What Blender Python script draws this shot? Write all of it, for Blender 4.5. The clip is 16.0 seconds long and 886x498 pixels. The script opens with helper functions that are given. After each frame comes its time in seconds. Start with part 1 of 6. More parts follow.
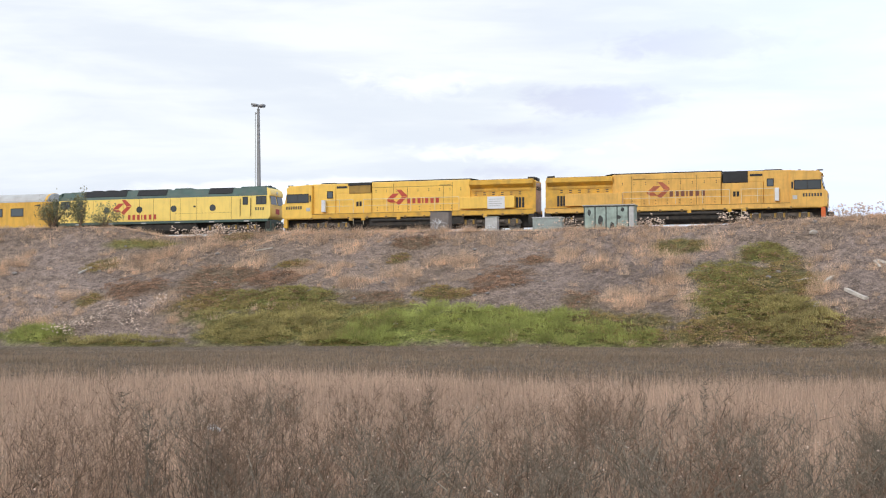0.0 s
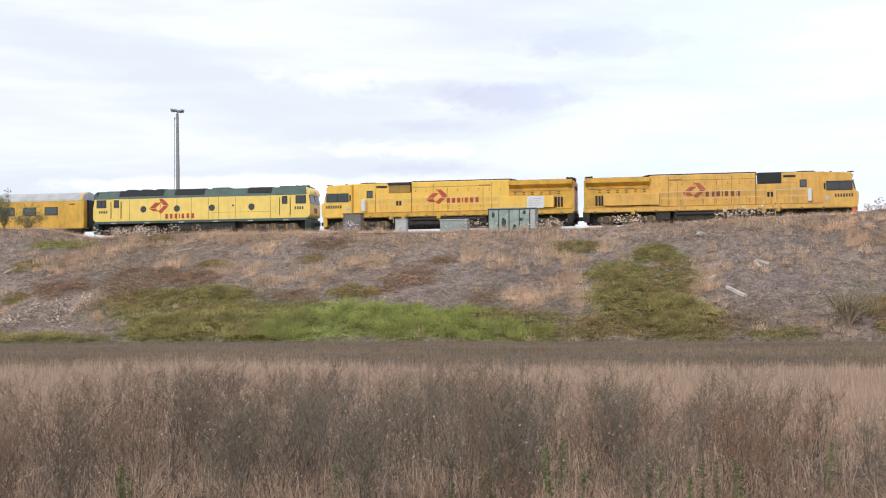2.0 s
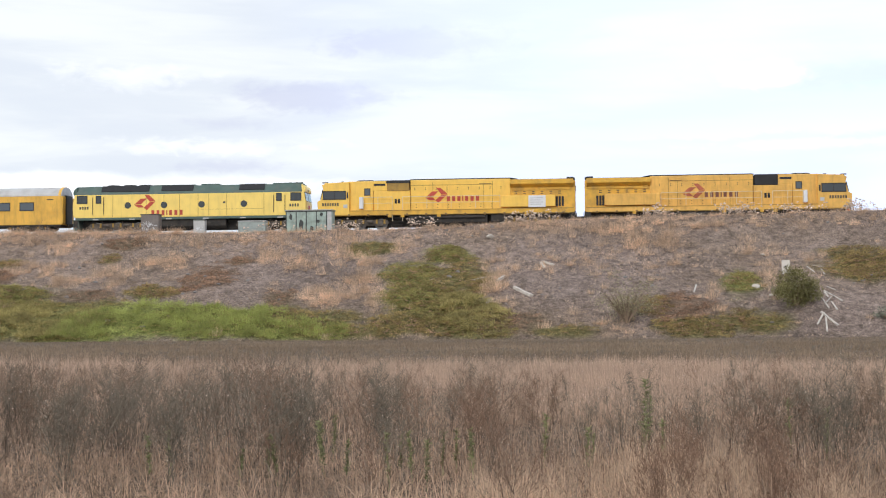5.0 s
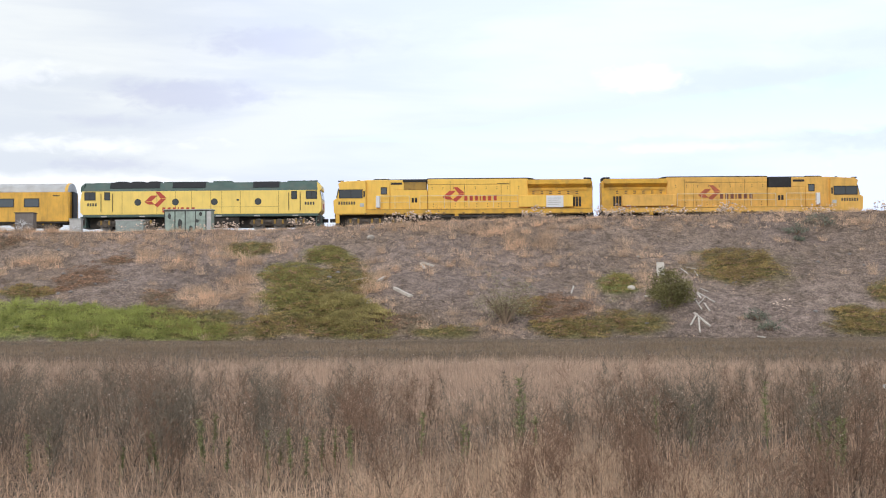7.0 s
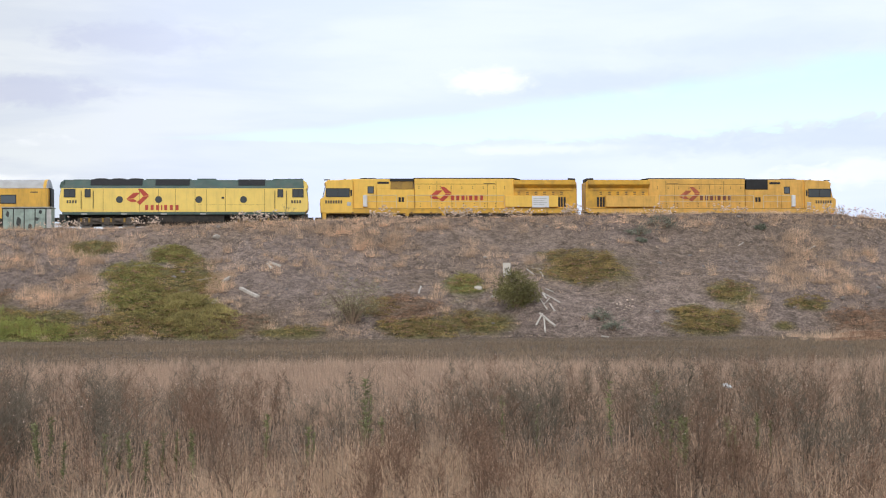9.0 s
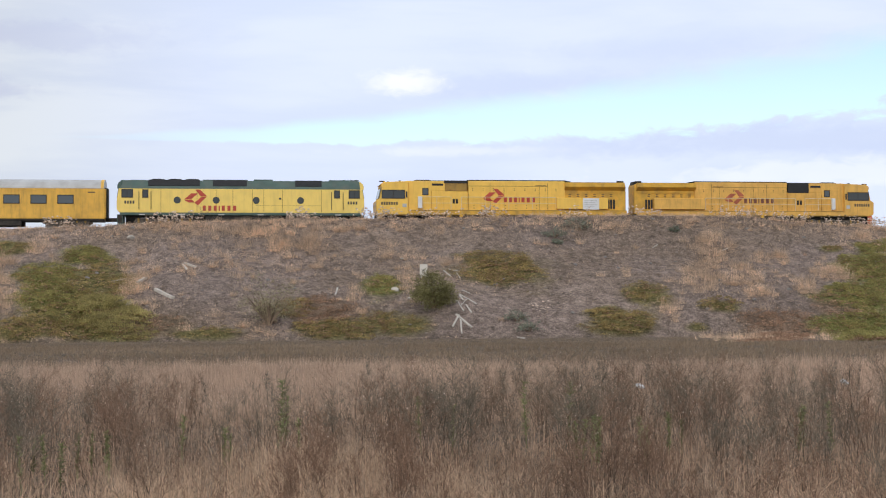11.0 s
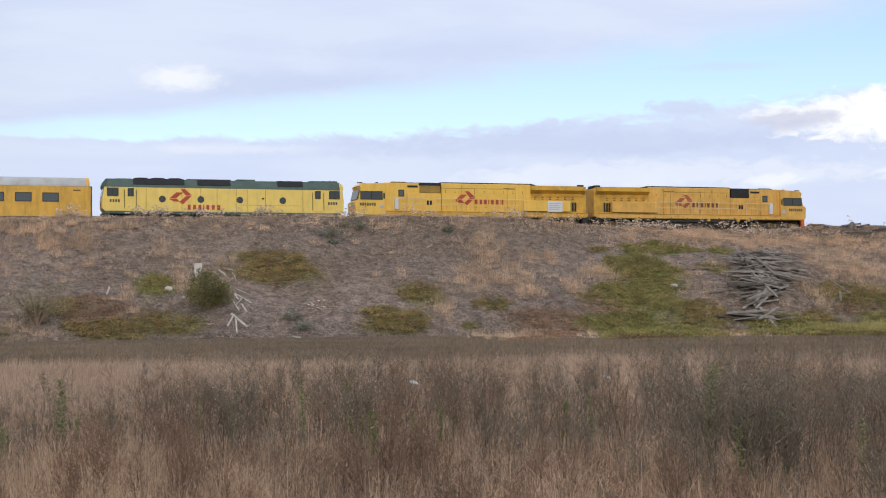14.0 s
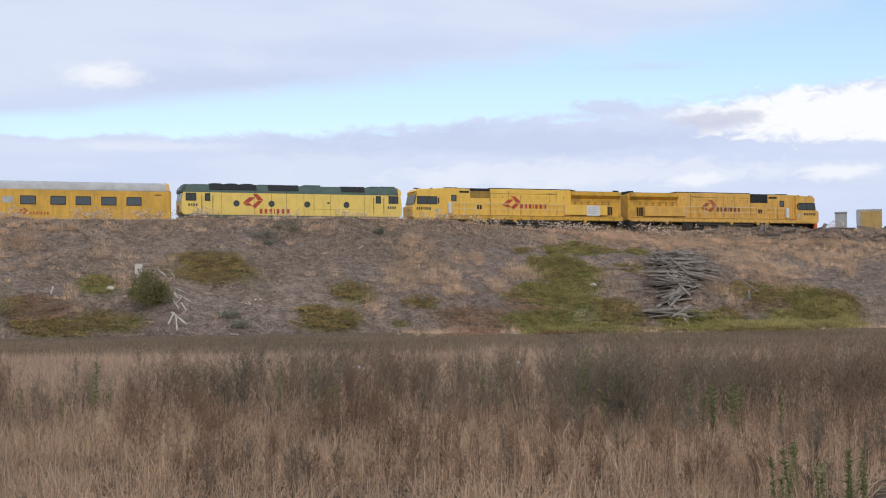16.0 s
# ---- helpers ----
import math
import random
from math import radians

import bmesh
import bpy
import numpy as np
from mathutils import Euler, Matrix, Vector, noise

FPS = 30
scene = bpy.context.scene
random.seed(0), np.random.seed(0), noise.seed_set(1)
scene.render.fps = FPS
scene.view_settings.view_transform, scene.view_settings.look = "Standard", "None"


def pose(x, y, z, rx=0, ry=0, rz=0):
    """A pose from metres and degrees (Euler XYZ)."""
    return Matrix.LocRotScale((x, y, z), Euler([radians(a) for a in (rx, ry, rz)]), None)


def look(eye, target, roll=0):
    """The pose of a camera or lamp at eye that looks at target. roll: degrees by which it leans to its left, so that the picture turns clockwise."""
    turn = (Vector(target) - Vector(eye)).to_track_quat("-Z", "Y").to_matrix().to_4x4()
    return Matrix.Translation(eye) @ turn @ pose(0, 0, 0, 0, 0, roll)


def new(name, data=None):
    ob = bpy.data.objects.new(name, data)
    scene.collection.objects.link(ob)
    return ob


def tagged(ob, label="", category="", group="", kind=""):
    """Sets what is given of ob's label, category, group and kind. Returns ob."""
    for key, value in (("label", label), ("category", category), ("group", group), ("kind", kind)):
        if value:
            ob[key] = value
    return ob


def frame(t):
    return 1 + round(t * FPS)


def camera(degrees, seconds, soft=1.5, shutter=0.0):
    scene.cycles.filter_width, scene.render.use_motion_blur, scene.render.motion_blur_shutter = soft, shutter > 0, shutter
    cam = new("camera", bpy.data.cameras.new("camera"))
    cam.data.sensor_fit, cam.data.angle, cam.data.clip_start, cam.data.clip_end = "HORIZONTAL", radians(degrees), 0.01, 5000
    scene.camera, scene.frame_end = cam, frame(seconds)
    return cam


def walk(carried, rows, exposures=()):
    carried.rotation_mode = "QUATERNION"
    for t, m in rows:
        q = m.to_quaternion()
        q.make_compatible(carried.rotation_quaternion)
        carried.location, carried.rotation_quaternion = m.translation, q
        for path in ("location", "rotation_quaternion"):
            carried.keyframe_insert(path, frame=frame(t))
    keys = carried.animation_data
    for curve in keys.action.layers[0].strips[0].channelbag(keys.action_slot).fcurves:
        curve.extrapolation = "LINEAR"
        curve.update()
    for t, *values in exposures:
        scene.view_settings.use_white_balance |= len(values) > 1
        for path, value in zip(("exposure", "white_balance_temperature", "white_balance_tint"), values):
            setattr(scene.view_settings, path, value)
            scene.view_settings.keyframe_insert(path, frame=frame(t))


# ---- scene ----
EYE = 1.70          # eye height over the field
RAIL = 8.80         # rail top
TRACK_Y = 125.45    # centre line of the track abeam of the standing place
TRACK_TURN = 0.75   # degrees by which the track runs away towards the east
LENS = 34.0

# seconds, heading, tilt and lean in degrees, metres forward of the standing place
PATH = (
    (0.0, -17.64, 2.70, -0.12, 9.83),
    (0.5, -16.46, 2.69, -0.20, 9.78),
    (1.0, -15.58, 2.67, -0.27, 8.88),
    (1.5, -14.85, 2.59, -0.28, 5.01),
    (2.0, -14.27, 2.56, -0.31, 3.47),
    (2.5, -13.66, 2.54, -0.29, 2.28),
    (2.6, -13.55, 2.54, -0.31, 2.14),
    (2.7, -13.33, 2.53, -0.33, 2.00),
    (2.8, -12.93, 2.53, -0.35, 1.86),
    (2.9, -12.15, 2.52, -0.37, 1.72),
    (3.0, -11.30, 2.52, -0.39, 1.58),
    (3.1, -10.32, 2.51, -0.41, 1.46),
    (3.2, -9.61, 2.51, -0.43, 1.34),
    (3.3, -9.07, 2.50, -0.44, 1.23),
    (3.4, -8.68, 2.50, -0.46, 1.11),
    (3.5, -8.48, 2.49, -0.48, 0.99),
    (3.7, -8.03, 2.49, -0.48, 0.90),
    (5.8, -5.57, 2.48, -0.51, 0.20),
    (6.0, -5.23, 2.48, -0.51, 0.16),
    (6.5, -3.67, 2.48, -0.36, -0.14),
    (6.6, -3.30, 2.48, -0.36, -0.11),
    (6.7, -2.87, 2.48, -0.36, -0.08),
    (6.8, -2.44, 2.48, -0.36, -0.04),
    (6.9, -2.02, 2.48, -0.36, -0.01),
    (7.0, -1.63, 2.48, -0.36, 0.02),
    (7.1, -1.10, 2.48, -0.37, 0.10),
    (7.2, -0.44, 2.48, -0.38, 0.18),
    (7.3, 0.22, 2.48, -0.39, 0.27),
    (7.4, 0.83, 2.48, -0.40, 0.35),
    (7.5, 1.30, 2.48, -0.41, 0.43),
    (7.6, 1.65, 2.48, -0.41, 0.37),
    (7.7, 1.94, 2.48, -0.40, 0.32),
    (7.8, 2.21, 2.47, -0.40, 0.26),
    (7.9, 2.44, 2.47, -0.39, 0.21),
    (8.0, 2.64, 2.47, -0.39, 0.15),
    (8.5, 3.43, 2.45, -0.41, 0.03),
    (9.0, 4.39, 2.45, -0.39, 0.19),
    (11.5, 8.14, 2.46, -0.42, -0.07),
    (11.7, 8.48, 2.45, -0.42, -0.26),
    (11.8, 8.97, 2.45, -0.41, -0.35),
    (11.9, 9.60, 2.44, -0.41, -0.45),
    (12.0, 10.31, 2.44, -0.41, -0.54),
    (12.1, 11.03, 2.43, -0.42, -0.56),
    (12.2, 11.63, 2.43, -0.43, -0.59),
    (12.3, 12.15, 2.42, -0.45, -0.61),
    (12.4, 12.63, 2.42, -0.46, -0.64),
    (12.5, 12.99, 2.41, -0.47, -0.66),
    (12.6, 13.34, 2.41, -0.48, -0.67),
    (12.7, 13.64, 2.41, -0.49, -0.68),
    (12.8, 13.89, 2.40, -0.51, -0.70),
    (12.9, 14.14, 2.40, -0.52, -0.71),
    (13.0, 14.30, 2.40, -0.53, -0.72),
    (13.5, 15.40, 2.39, -0.48, -0.25),
    (14.0, 16.54, 2.38, -0.49, -0.48),
    (14.5, 17.88, 2.38, -0.54, -0.33),
    (15.0, 18.87, 2.39, -0.55, -0.43),
    (15.5, 19.22, 2.38, -0.54, -0.59),
    (15.8, 19.33, 2.38, -0.55, -0.60),
    (15.9, 19.38, 2.34, -0.56, -3.10),
    (16.0, 19.42, 2.29, -0.57, -5.88),
)
# seconds and metres that the train has rolled
ROLLED = (
    (0.0, 0.00),
    (0.5, 2.83),
    (1.0, 5.65),
    (1.5, 8.49),
    (2.0, 11.35),
    (2.5, 14.22),
    (3.0, 17.09),
    (3.5, 20.15),
    (6.0, 34.86),
    (6.5, 37.83),
    (7.0, 40.82),
    (7.5, 43.77),
    (8.0, 46.81),
    (8.5, 49.85),
    (9.0, 52.77),
    (11.5, 67.72),
    (12.0, 70.74),
    (12.5, 73.67),
    (13.0, 76.62),
    (13.5, 79.65),
    (14.0, 82.61),
    (14.5, 85.70),
    (15.0, 88.68),
    (15.5, 91.67),
    (16.0, 94.61),
)


def camera_pose(yaw, pitch, roll, ahead):
    a, b = radians(yaw), radians(pitch)
    eye = Vector((math.sin(a) * ahead, math.cos(a) * ahead, EYE))
    way = Vector((math.sin(a) * math.cos(b), math.cos(a) * math.cos(b), math.sin(b)))
    return look(eye, eye + way * 50, roll)


cam = camera(LENS, 16.0, soft=1.1)
walk(cam, [(t, camera_pose(*p)) for t, *p in PATH], exposures=[(0.0, 0.08), (3.0, 0.08), (7.0, -0.01), (9.0, -0.12), (11.3, -0.30), (12.5, -0.34), (14.5, -0.42), (16.0, -0.45)])


# ---- sky, sun ----
def sky():
    world = bpy.data.worlds.new("sky")
    scene.world = world
    world.use_nodes = True
    nt = world.node_tree
    nt.nodes.clear()
    N, L = nt.nodes, nt.links

    def put(sock, v):
        if isinstance(v, (int, float)):
            sock.default_value = v
        else:
            L.new(v, sock)

    def m(op, a, b=0.0, c=0.0, clamp=False):
        n = N.new("ShaderNodeMath")
        n.operation, n.use_clamp = op, clamp
        for s, v in zip(n.inputs, (a, b, c)):
            put(s, v)
        return n.outputs[0]

    def ramp(v, a, b):
        n = N.new("ShaderNodeMapRange")
        n.interpolation_type = "SMOOTHSTEP"
        put(n.inputs[0], v)
        n.inputs[1].default_value, n.inputs[2].default_value = a, b
        return n.outputs[0]

    def mix(f, a, b):
        n = N.new("ShaderNodeMix")
        n.data_type = "RGBA"
        put(n.inputs[0], f)
        for s, v in ((n.inputs[6], a), (n.inputs[7], b)):
            if isinstance(v, tuple):
                s.default_value = (*v, 1)
            else:
                L.new(v, s)
        return n.outputs[2]

    def fbm(az_k, el_k, scale, detail, seed, warp=0.0):
        c = N.new("ShaderNodeCombineXYZ")
        put(c.inputs[0], m("MULTIPLY", az, az_k))
        put(c.inputs[1], m("MULTIPLY", el, el_k))
        c.inputs[2].default_value = seed
        n = N.new("ShaderNodeTexNoise")
        n.inputs["Scale"].default_value, n.inputs["Detail"].default_value = scale, detail
        n.inputs["Roughness"].default_value, n.inputs["Distortion"].default_value = 0.55, warp
        L.new(c.outputs[0], n.inputs["Vector"])
        return n.outputs[0]

    def blob(a, e, ra, re, rough=0.9, fine=0.0, soft=0.7):
        """A soft heap of cloud round a direction, its rim broken by noise."""
        u = m("DIVIDE", m("SUBTRACT", az, a), ra)
        v = m("DIVIDE", m("SUBTRACT", el, e), re)
        r = m("SQRT", m("ADD", m("MULTIPLY", u, u), m("MULTIPLY", v, v)))
        r = m("ADD", r, m("MULTIPLY", m("SUBTRACT", puff, 0.5), rough * 2))
        if fine:
            r = m("ADD", r, m("MULTIPLY", m("SUBTRACT", curl, 0.5), fine * 2))
        return m("SUBTRACT", 1.0, ramp(r, 1.15 - soft, 1.15))

    co = N.new("ShaderNodeTexCoord").outputs["Generated"]
    sep = N.new("ShaderNodeSeparateXYZ")
    L.new(co, sep.inputs[0])
    az = m("MULTIPLY", m("ARCTAN2", sep.outputs[0], sep.outputs[1]), 57.2958)
    el = m("MULTIPLY", m("ARCSINE", sep.outputs[2]), 57.2958)

    nis = N.new("ShaderNodeTexSky")
    nis.sky_type, nis.sun_disc = "NISHITA", False
    nis.sun_elevation, nis.sun_rotation = radians(36), radians(198)
    blue = N.new("ShaderNodeVectorMath")
    blue.operation = "SCALE"
    L.new(nis.outputs[0], blue.inputs[0])
    blue.inputs["Scale"].default_value = 0.19
    puff = fbm(0.35, 0.9, 1.0, 5.0, 3.0, 0.4)
    wide = fbm(0.07, 0.34, 1.0, 5.0, 7.3, 0.5)
    curl = fbm(1.1, 2.3, 1.0, 5.0, 5.1, 0.6)
    veil = fbm(0.11, 0.75, 1.0, 4.0, 11.9, 0.3)

    # grey and white of the cloud deck
    shade = ramp(m("ADD", m("MULTIPLY", wide, 0.6), m("MULTIPLY", veil, 0.4)), 0.40, 0.62)
    deck = mix(shade, (0.78, 0.84, 0.93), (0.93, 0.975, 1.0))
    greys = m("MAXIMUM", blob(-6.6, 10.6, 5.0, 0.75, 0.8, 0.7, 0.95), blob(-11.6, 8.5, 3.6, 0.75, 0.8, 0.7, 0.95))
    greys = m("MAXIMUM", greys, m("MULTIPLY", blob(-14.6, 5.75, 3.0, 0.32, 0.8, 0.7, 1.0), 0.7))
    greys = m("MAXIMUM", greys, m("MULTIPLY", blob(-15.0, 7.4, 2.2, 0.35, 0.8, 0.7, 1.0), 0.6))
    # the shaded belly of the deck along both rims of the rift
    greys_east = m("MULTIPLY", blob(22.0, 6.5, 13.0, 0.75, 0.7, 0.5, 0.9), 0.9)
    greys_east = m("MAXIMUM", greys_east, m("MULTIPLY", blob(10.5, 8.9, 7.0, 0.7, 0.7, 0.5, 1.0), 0.7))
    greys_east = m("MAXIMUM", greys_east, m("MULTIPLY", blob(17.0, 10.2, 7.0, 0.6, 0.8, 0.6, 1.0), 0.4))
    deck = mix(m("MULTIPLY", greys, 0.8), deck, (0.66, 0.70, 0.87))
    # the blue rift that climbs towards the right: crisp below, veiled above
    mid = m("ADD", m("ADD", 7.0, m("MULTIPLY", az, 0.04)), m("MULTIPLY", m("MULTIPLY", az, az), 0.0015))
    half = m("MAXIMUM", m("ADD", 0.36, m("MULTIPLY", az, 0.05)), 0.04)
    d = m("DIVIDE", m("SUBTRACT", el, mid), half)
    d = m("ADD", d, m("MULTIPLY", m("SUBTRACT", puff, 0.5), 1.0))
    over = ramp(d, 0.15, 1.3)
    under = ramp(m("ADD", m("MULTIPLY", d, -1.0), m("MULTIPLY", m("SUBTRACT", curl, 0.5), 0.9)), 0.7, 1.1)
    rift = m("SUBTRACT", 1.0, m("MAXIMUM", over, under))
    rift = m("MULTIPLY", rift, m("MULTIPLY", ramp(az, -9.0, 5.0), m("SUBTRACT", 1.0, ramp(az, 60.0, 80.0))))
    cool = m("MULTIPLY", ramp(az, -16.0, 3.0), m("SUBTRACT", 1.0, ramp(az, 60.0, 120.0)))
    deck = mix(m("MULTIPLY", cool, 0.9), deck, mix(shade, (0.80, 0.905, 1.18), (0.87, 0.965, 1.19)))
    deck = mix(m("MULTIPLY", greys_east, 0.75), deck, (0.70, 0.80, 1.06))
    sky_c = mix(m("MULTIPLY", rift, 0.93), deck, blue.outputs[0])
    # lavender wisps over the rift, then the sunlit heaps
    wisp = m("MAXIMUM", m("MULTIPLY", blob(27.8, 9.3, 2.6, 0.22, 0.5, 0.6, 0.9), 0.45), m("MULTIPLY", blob(25.8, 7.75, 1.6, 0.40, 0.4, 0.9, 0.6), 0.85))
    sky_c = mix(wisp, sky_c, (0.78, 0.86, 1.10))
    white = m("MAXIMUM", m("MULTIPLY", blob(6.1, 9.05, 1.9, 0.62, 0.5, 0.7, 1.1), 0.75), blob(35.8, 7.2, 6.2, 1.10, 0.25, 0.75, 0.45))
    white = m("MAXIMUM", white, m("MULTIPLY", blob(30.6, 7.40, 2.4, 0.36, 0.3, 0.9, 0.6), 0.8))
    white = m("MAXIMUM", white, m("MULTIPLY", blob(29.2, 4.9, 1.3, 0.35, 0.6, 0.8, 0.8), 0.7))
    white = m("MAXIMUM", white, m("MULTIPLY", blob(35.0, 5.0, 1.8, 0.4, 0.6, 0.8, 0.8), 0.7))
    white = m("MAXIMUM", white, m("MULTIPLY", blob(8.2, 6.35, 4.6, 0.25, 0.6, 0.8, 1.05), 0.3))
    white = m("MAXIMUM", white, m("MULTIPLY", blob(25.0, 5.2, 9.0, 0.6, 0.9, 0.8), 0.35))
    white = m("MAXIMUM", white, m("MULTIPLY", blob(-20.0, 4.9, 9.0, 0.6), 0.7))
    white = m("MAXIMUM", white, m("MULTIPLY", blob(-15.5, 6.5, 4.5, 0.4, 0.9, 0.8, 1.1), 0.5))
    white = m("MAXIMUM", white, m("MULTIPLY", blob(-18.5, 9.2, 3.2, 0.6, 0.9, 0.8, 1.1), 0.4))
    sky_c = mix(white, sky_c, (1.20, 1.22, 1.25))
    sky_c = mix(m("MULTIPLY", blob(30.3, 7.15, 1.9, 0.42, 0.4, 0.9, 0.7), 0.8), sky_c, (0.76, 0.79, 0.97))
    bg = N.new("ShaderNodeBackground")
    # the deck thins and brightens to the right, where the sky opens
    L.new(m("ADD", 1.0, m("MULTIPLY", m("MULTIPLY", ramp(az, -14.0, 4.0), m("SUBTRACT", 1.0, ramp(az, 60.0, 120.0))), 0.10)), bg.inputs[1])
    L.new(sky_c, bg.inputs[0])
    out = N.new("ShaderNodeOutputWorld")
    L.new(bg.outputs[0], out.inputs[0])

    sun = new("sun", bpy.data.lights.new("sun", "SUN"))
    sun.data.energy, sun.data.angle, sun.data.color = 1.35, radians(14), (1.0, 0.95, 0.88)
    sun.matrix_basis = look((-20, -60, 46), (0, 0, 0))


sky()


# ---- materials ----
def material(name, colour, rough=0.7, metal=0.0, var=0.15, scale=3.0, fine=40.0, bump=0.15, dirt=None, dirt_amount=0.0, island=0.0, space="Object", spec=0.5, leaf=0.0, streak=0.0):
    """A plain surface with stains at one scale and grain at another; island: shade varied from piece to piece."""
    mat = bpy.data.materials.new(name)
    mat.use_nodes = True
    nt = mat.node_tree
    N, L = nt.nodes, nt.links
    b = N["Principled BSDF"]
    b.inputs["Roughness"].default_value, b.inputs["Metallic"].default_value = rough, metal
    b.inputs["Specular IOR Level"].default_value = spec
    co = N.new("ShaderNodeTexCoord").outputs[space]

    def noise_at(s, d):
        n = N.new("ShaderNodeTexNoise")
        n.inputs["Scale"].default_value, n.inputs["Detail"].default_value = s, d
        L.new(co, n.inputs["Vector"])
        return n.outputs[0]

    def mix(kind, f, a, c):
        n = N.new("ShaderNodeMix")
        n.data_type, n.blend_type = "RGBA", kind
        for s, v in ((n.inputs[0], f), (n.inputs[6], a), (n.inputs[7], c)):
            if isinstance(v, tuple):
                s.default_value = (*v, 1)
            elif isinstance(v, (int, float)):
                s.default_value = v
            else:
                L.new(v, s)
        return n.outputs[2]

    def span(v, a, c, lo, hi):
        n = N.new("ShaderNodeMapRange")
        L.new(v, n.inputs[0])
        for k, w in zip((1, 2, 3, 4), (a, c, lo, hi)):
            n.inputs[k].default_value = w
        return n.outputs[0]

    big, small = noise_at(scale, 4), noise_at(fine, 3)
    col = tuple(colour)
    grey = N.new("ShaderNodeCombineColor")
    v = span(big, 0.3, 0.7, 1 - var, 1 + var)
    for s in grey.inputs:
        L.new(v, s)
    c = mix("MULTIPLY", 1.0, col, grey.outputs[0])
    if island:
        geo = N.new("ShaderNodeNewGeometry")
        w = span(geo.outputs["Random Per Island"], 0, 1, 1 - island, 1 + island)
        g2 = N.new("ShaderNodeCombineColor")
        for s in g2.inputs:
            L.new(w, s)
        c = mix("MULTIPLY", 1.0, c, g2.outputs[0])
    if dirt:
        f = span(noise_at(scale * 1.7, 6), 0.45, 0.75, 0.0, dirt_amount)
        c = mix("MIX", f, c, tuple(dirt))
    if streak:
        # grime that has run down the sides
        mp = N.new("ShaderNodeMapping")
        mp.inputs["Scale"].default_value = (3.2, 1.0, 0.35)
        L.new(co, mp.inputs[0])
        n = N.new("ShaderNodeTexNoise")
        n.inputs["Scale"].default_value, n.inputs["Detail"].default_value, n.inputs["Roughness"].default_value = 1.6, 7, 0.65
        L.new(mp.outputs[0], n.inputs["Vector"])
        c = mix("MIX", span(n.outputs[0], 0.48, 0.78, 0.0, streak), c, tuple(dirt))
    L.new(c, b.inputs["Base Color"])
    if leaf:
        # thin leaves and straw let light through
        tr = N.new("ShaderNodeBsdfTranslucent")
        L.new(c, tr.inputs[0])
        ms = N.new("ShaderNodeMixShader")
        ms.inputs[0].default_value = leaf
        L.new(b.outputs[0], ms.inputs[1])
        L.new(tr.outputs[0], ms.inputs[2])
        L.new(ms.outputs[0], N["Material Output"].inputs[0])
    if bump:
        bp = N.new("ShaderNodeBump")
        bp.inputs["Strength"].default_value, bp.inputs["Distance"].default_value = bump, 0.02
        L.new(small, bp.inputs["Height"])
        L.new(bp.outputs[0], b.inputs["Normal"])
    L.new(span(small, 0.3, 0.7, max(0.05, rough - 0.08), min(1, rough + 0.08)), b.inputs["Roughness"])
    return mat


YELLOW = material("loco_yellow", (0.95, 0.60, 0.115), 0.42, var=0.05, scale=0.9, bump=0.03, dirt=(0.50, 0.28, 0.07), dirt_amount=0.22, streak=0.28)
YELLOW_LEAD = material("weathered_loco_yellow", (0.82, 0.475, 0.11), 0.5, var=0.08, scale=0.9, bump=0.03, dirt=(0.36, 0.19, 0.06), dirt_amount=0.35, streak=0.5)
YELLOW_DULL = material("loco_yellow_grimy", (0.74, 0.42, 0.055), 0.55, var=0.12, scale=0.8, bump=0.04, dirt=(0.25, 0.16, 0.07), dirt_amount=0.6)
YELLOW_G = material("pale_yellow", (0.985, 0.72, 0.19), 0.45, var=0.04, scale=0.8, bump=0.03, dirt=(0.58, 0.43, 0.14), dirt_amount=0.2, streak=0.35)
YELLOW_CAR = material("carriage_yellow", (0.84, 0.485, 0.08), 0.5, var=0.10, scale=0.6, bump=0.03, dirt=(0.36, 0.2, 0.06), dirt_amount=0.4, streak=0.6)
GREEN_ROOF = material("dark_green_roof", (0.070, 0.120, 0.105), 0.6, var=0.15, scale=1.0, dirt=(0.16, 0.15, 0.13), dirt_amount=0.4)
# darker yellow: shade painted in for grid and deck lines; also seams, springs
YELLOW_SHADE = material("shaded_grimy_yellow", (0.40, 0.24, 0.05), 0.6, var=0.2, scale=1.2, dirt=(0.12, 0.08, 0.04), dirt_amount=0.6)
LATCH = material("brown_latch", (0.22, 0.13, 0.045), 0.6, var=0.2)
BOGIE_DUST = material("dusty_bogie_steel", (0.105, 0.09, 0.078), 0.9, var=0.35, scale=3.0, dirt=(0.22, 0.15, 0.10), dirt_amount=0.5)
PINKED = material("faded_end_paint", (0.50, 0.34, 0.26), 0.6, var=0.2, scale=2.0, dirt=(0.25, 0.17, 0.13), dirt_amount=0.5)
BLACK = material("soot_black", (0.018, 0.018, 0.02), 0.6, var=0.3, scale=2.0)
GRILLE = material("grille_dark", (0.014, 0.015, 0.018), 0.7, var=0.25, scale=5.0)
UNDER = material("underframe_grime", (0.036, 0.033, 0.031), 0.85, var=0.35, scale=2.0, dirt=(0.12, 0.09, 0.065), dirt_amount=0.4)
STEEL = material("worn_steel", (0.35, 0.34, 0.33), 0.45, metal=0.7, var=0.2)
SILVER = material("dull_silver_roof", (0.50, 0.50, 0.50), 0.5, metal=0.15, var=0.12, scale=0.8, dirt=(0.30, 0.26, 0.24), dirt_amount=0.5)
RED = material("faded_red_paint", (0.52, 0.075, 0.045), 0.55, var=0.12, scale=3.0)
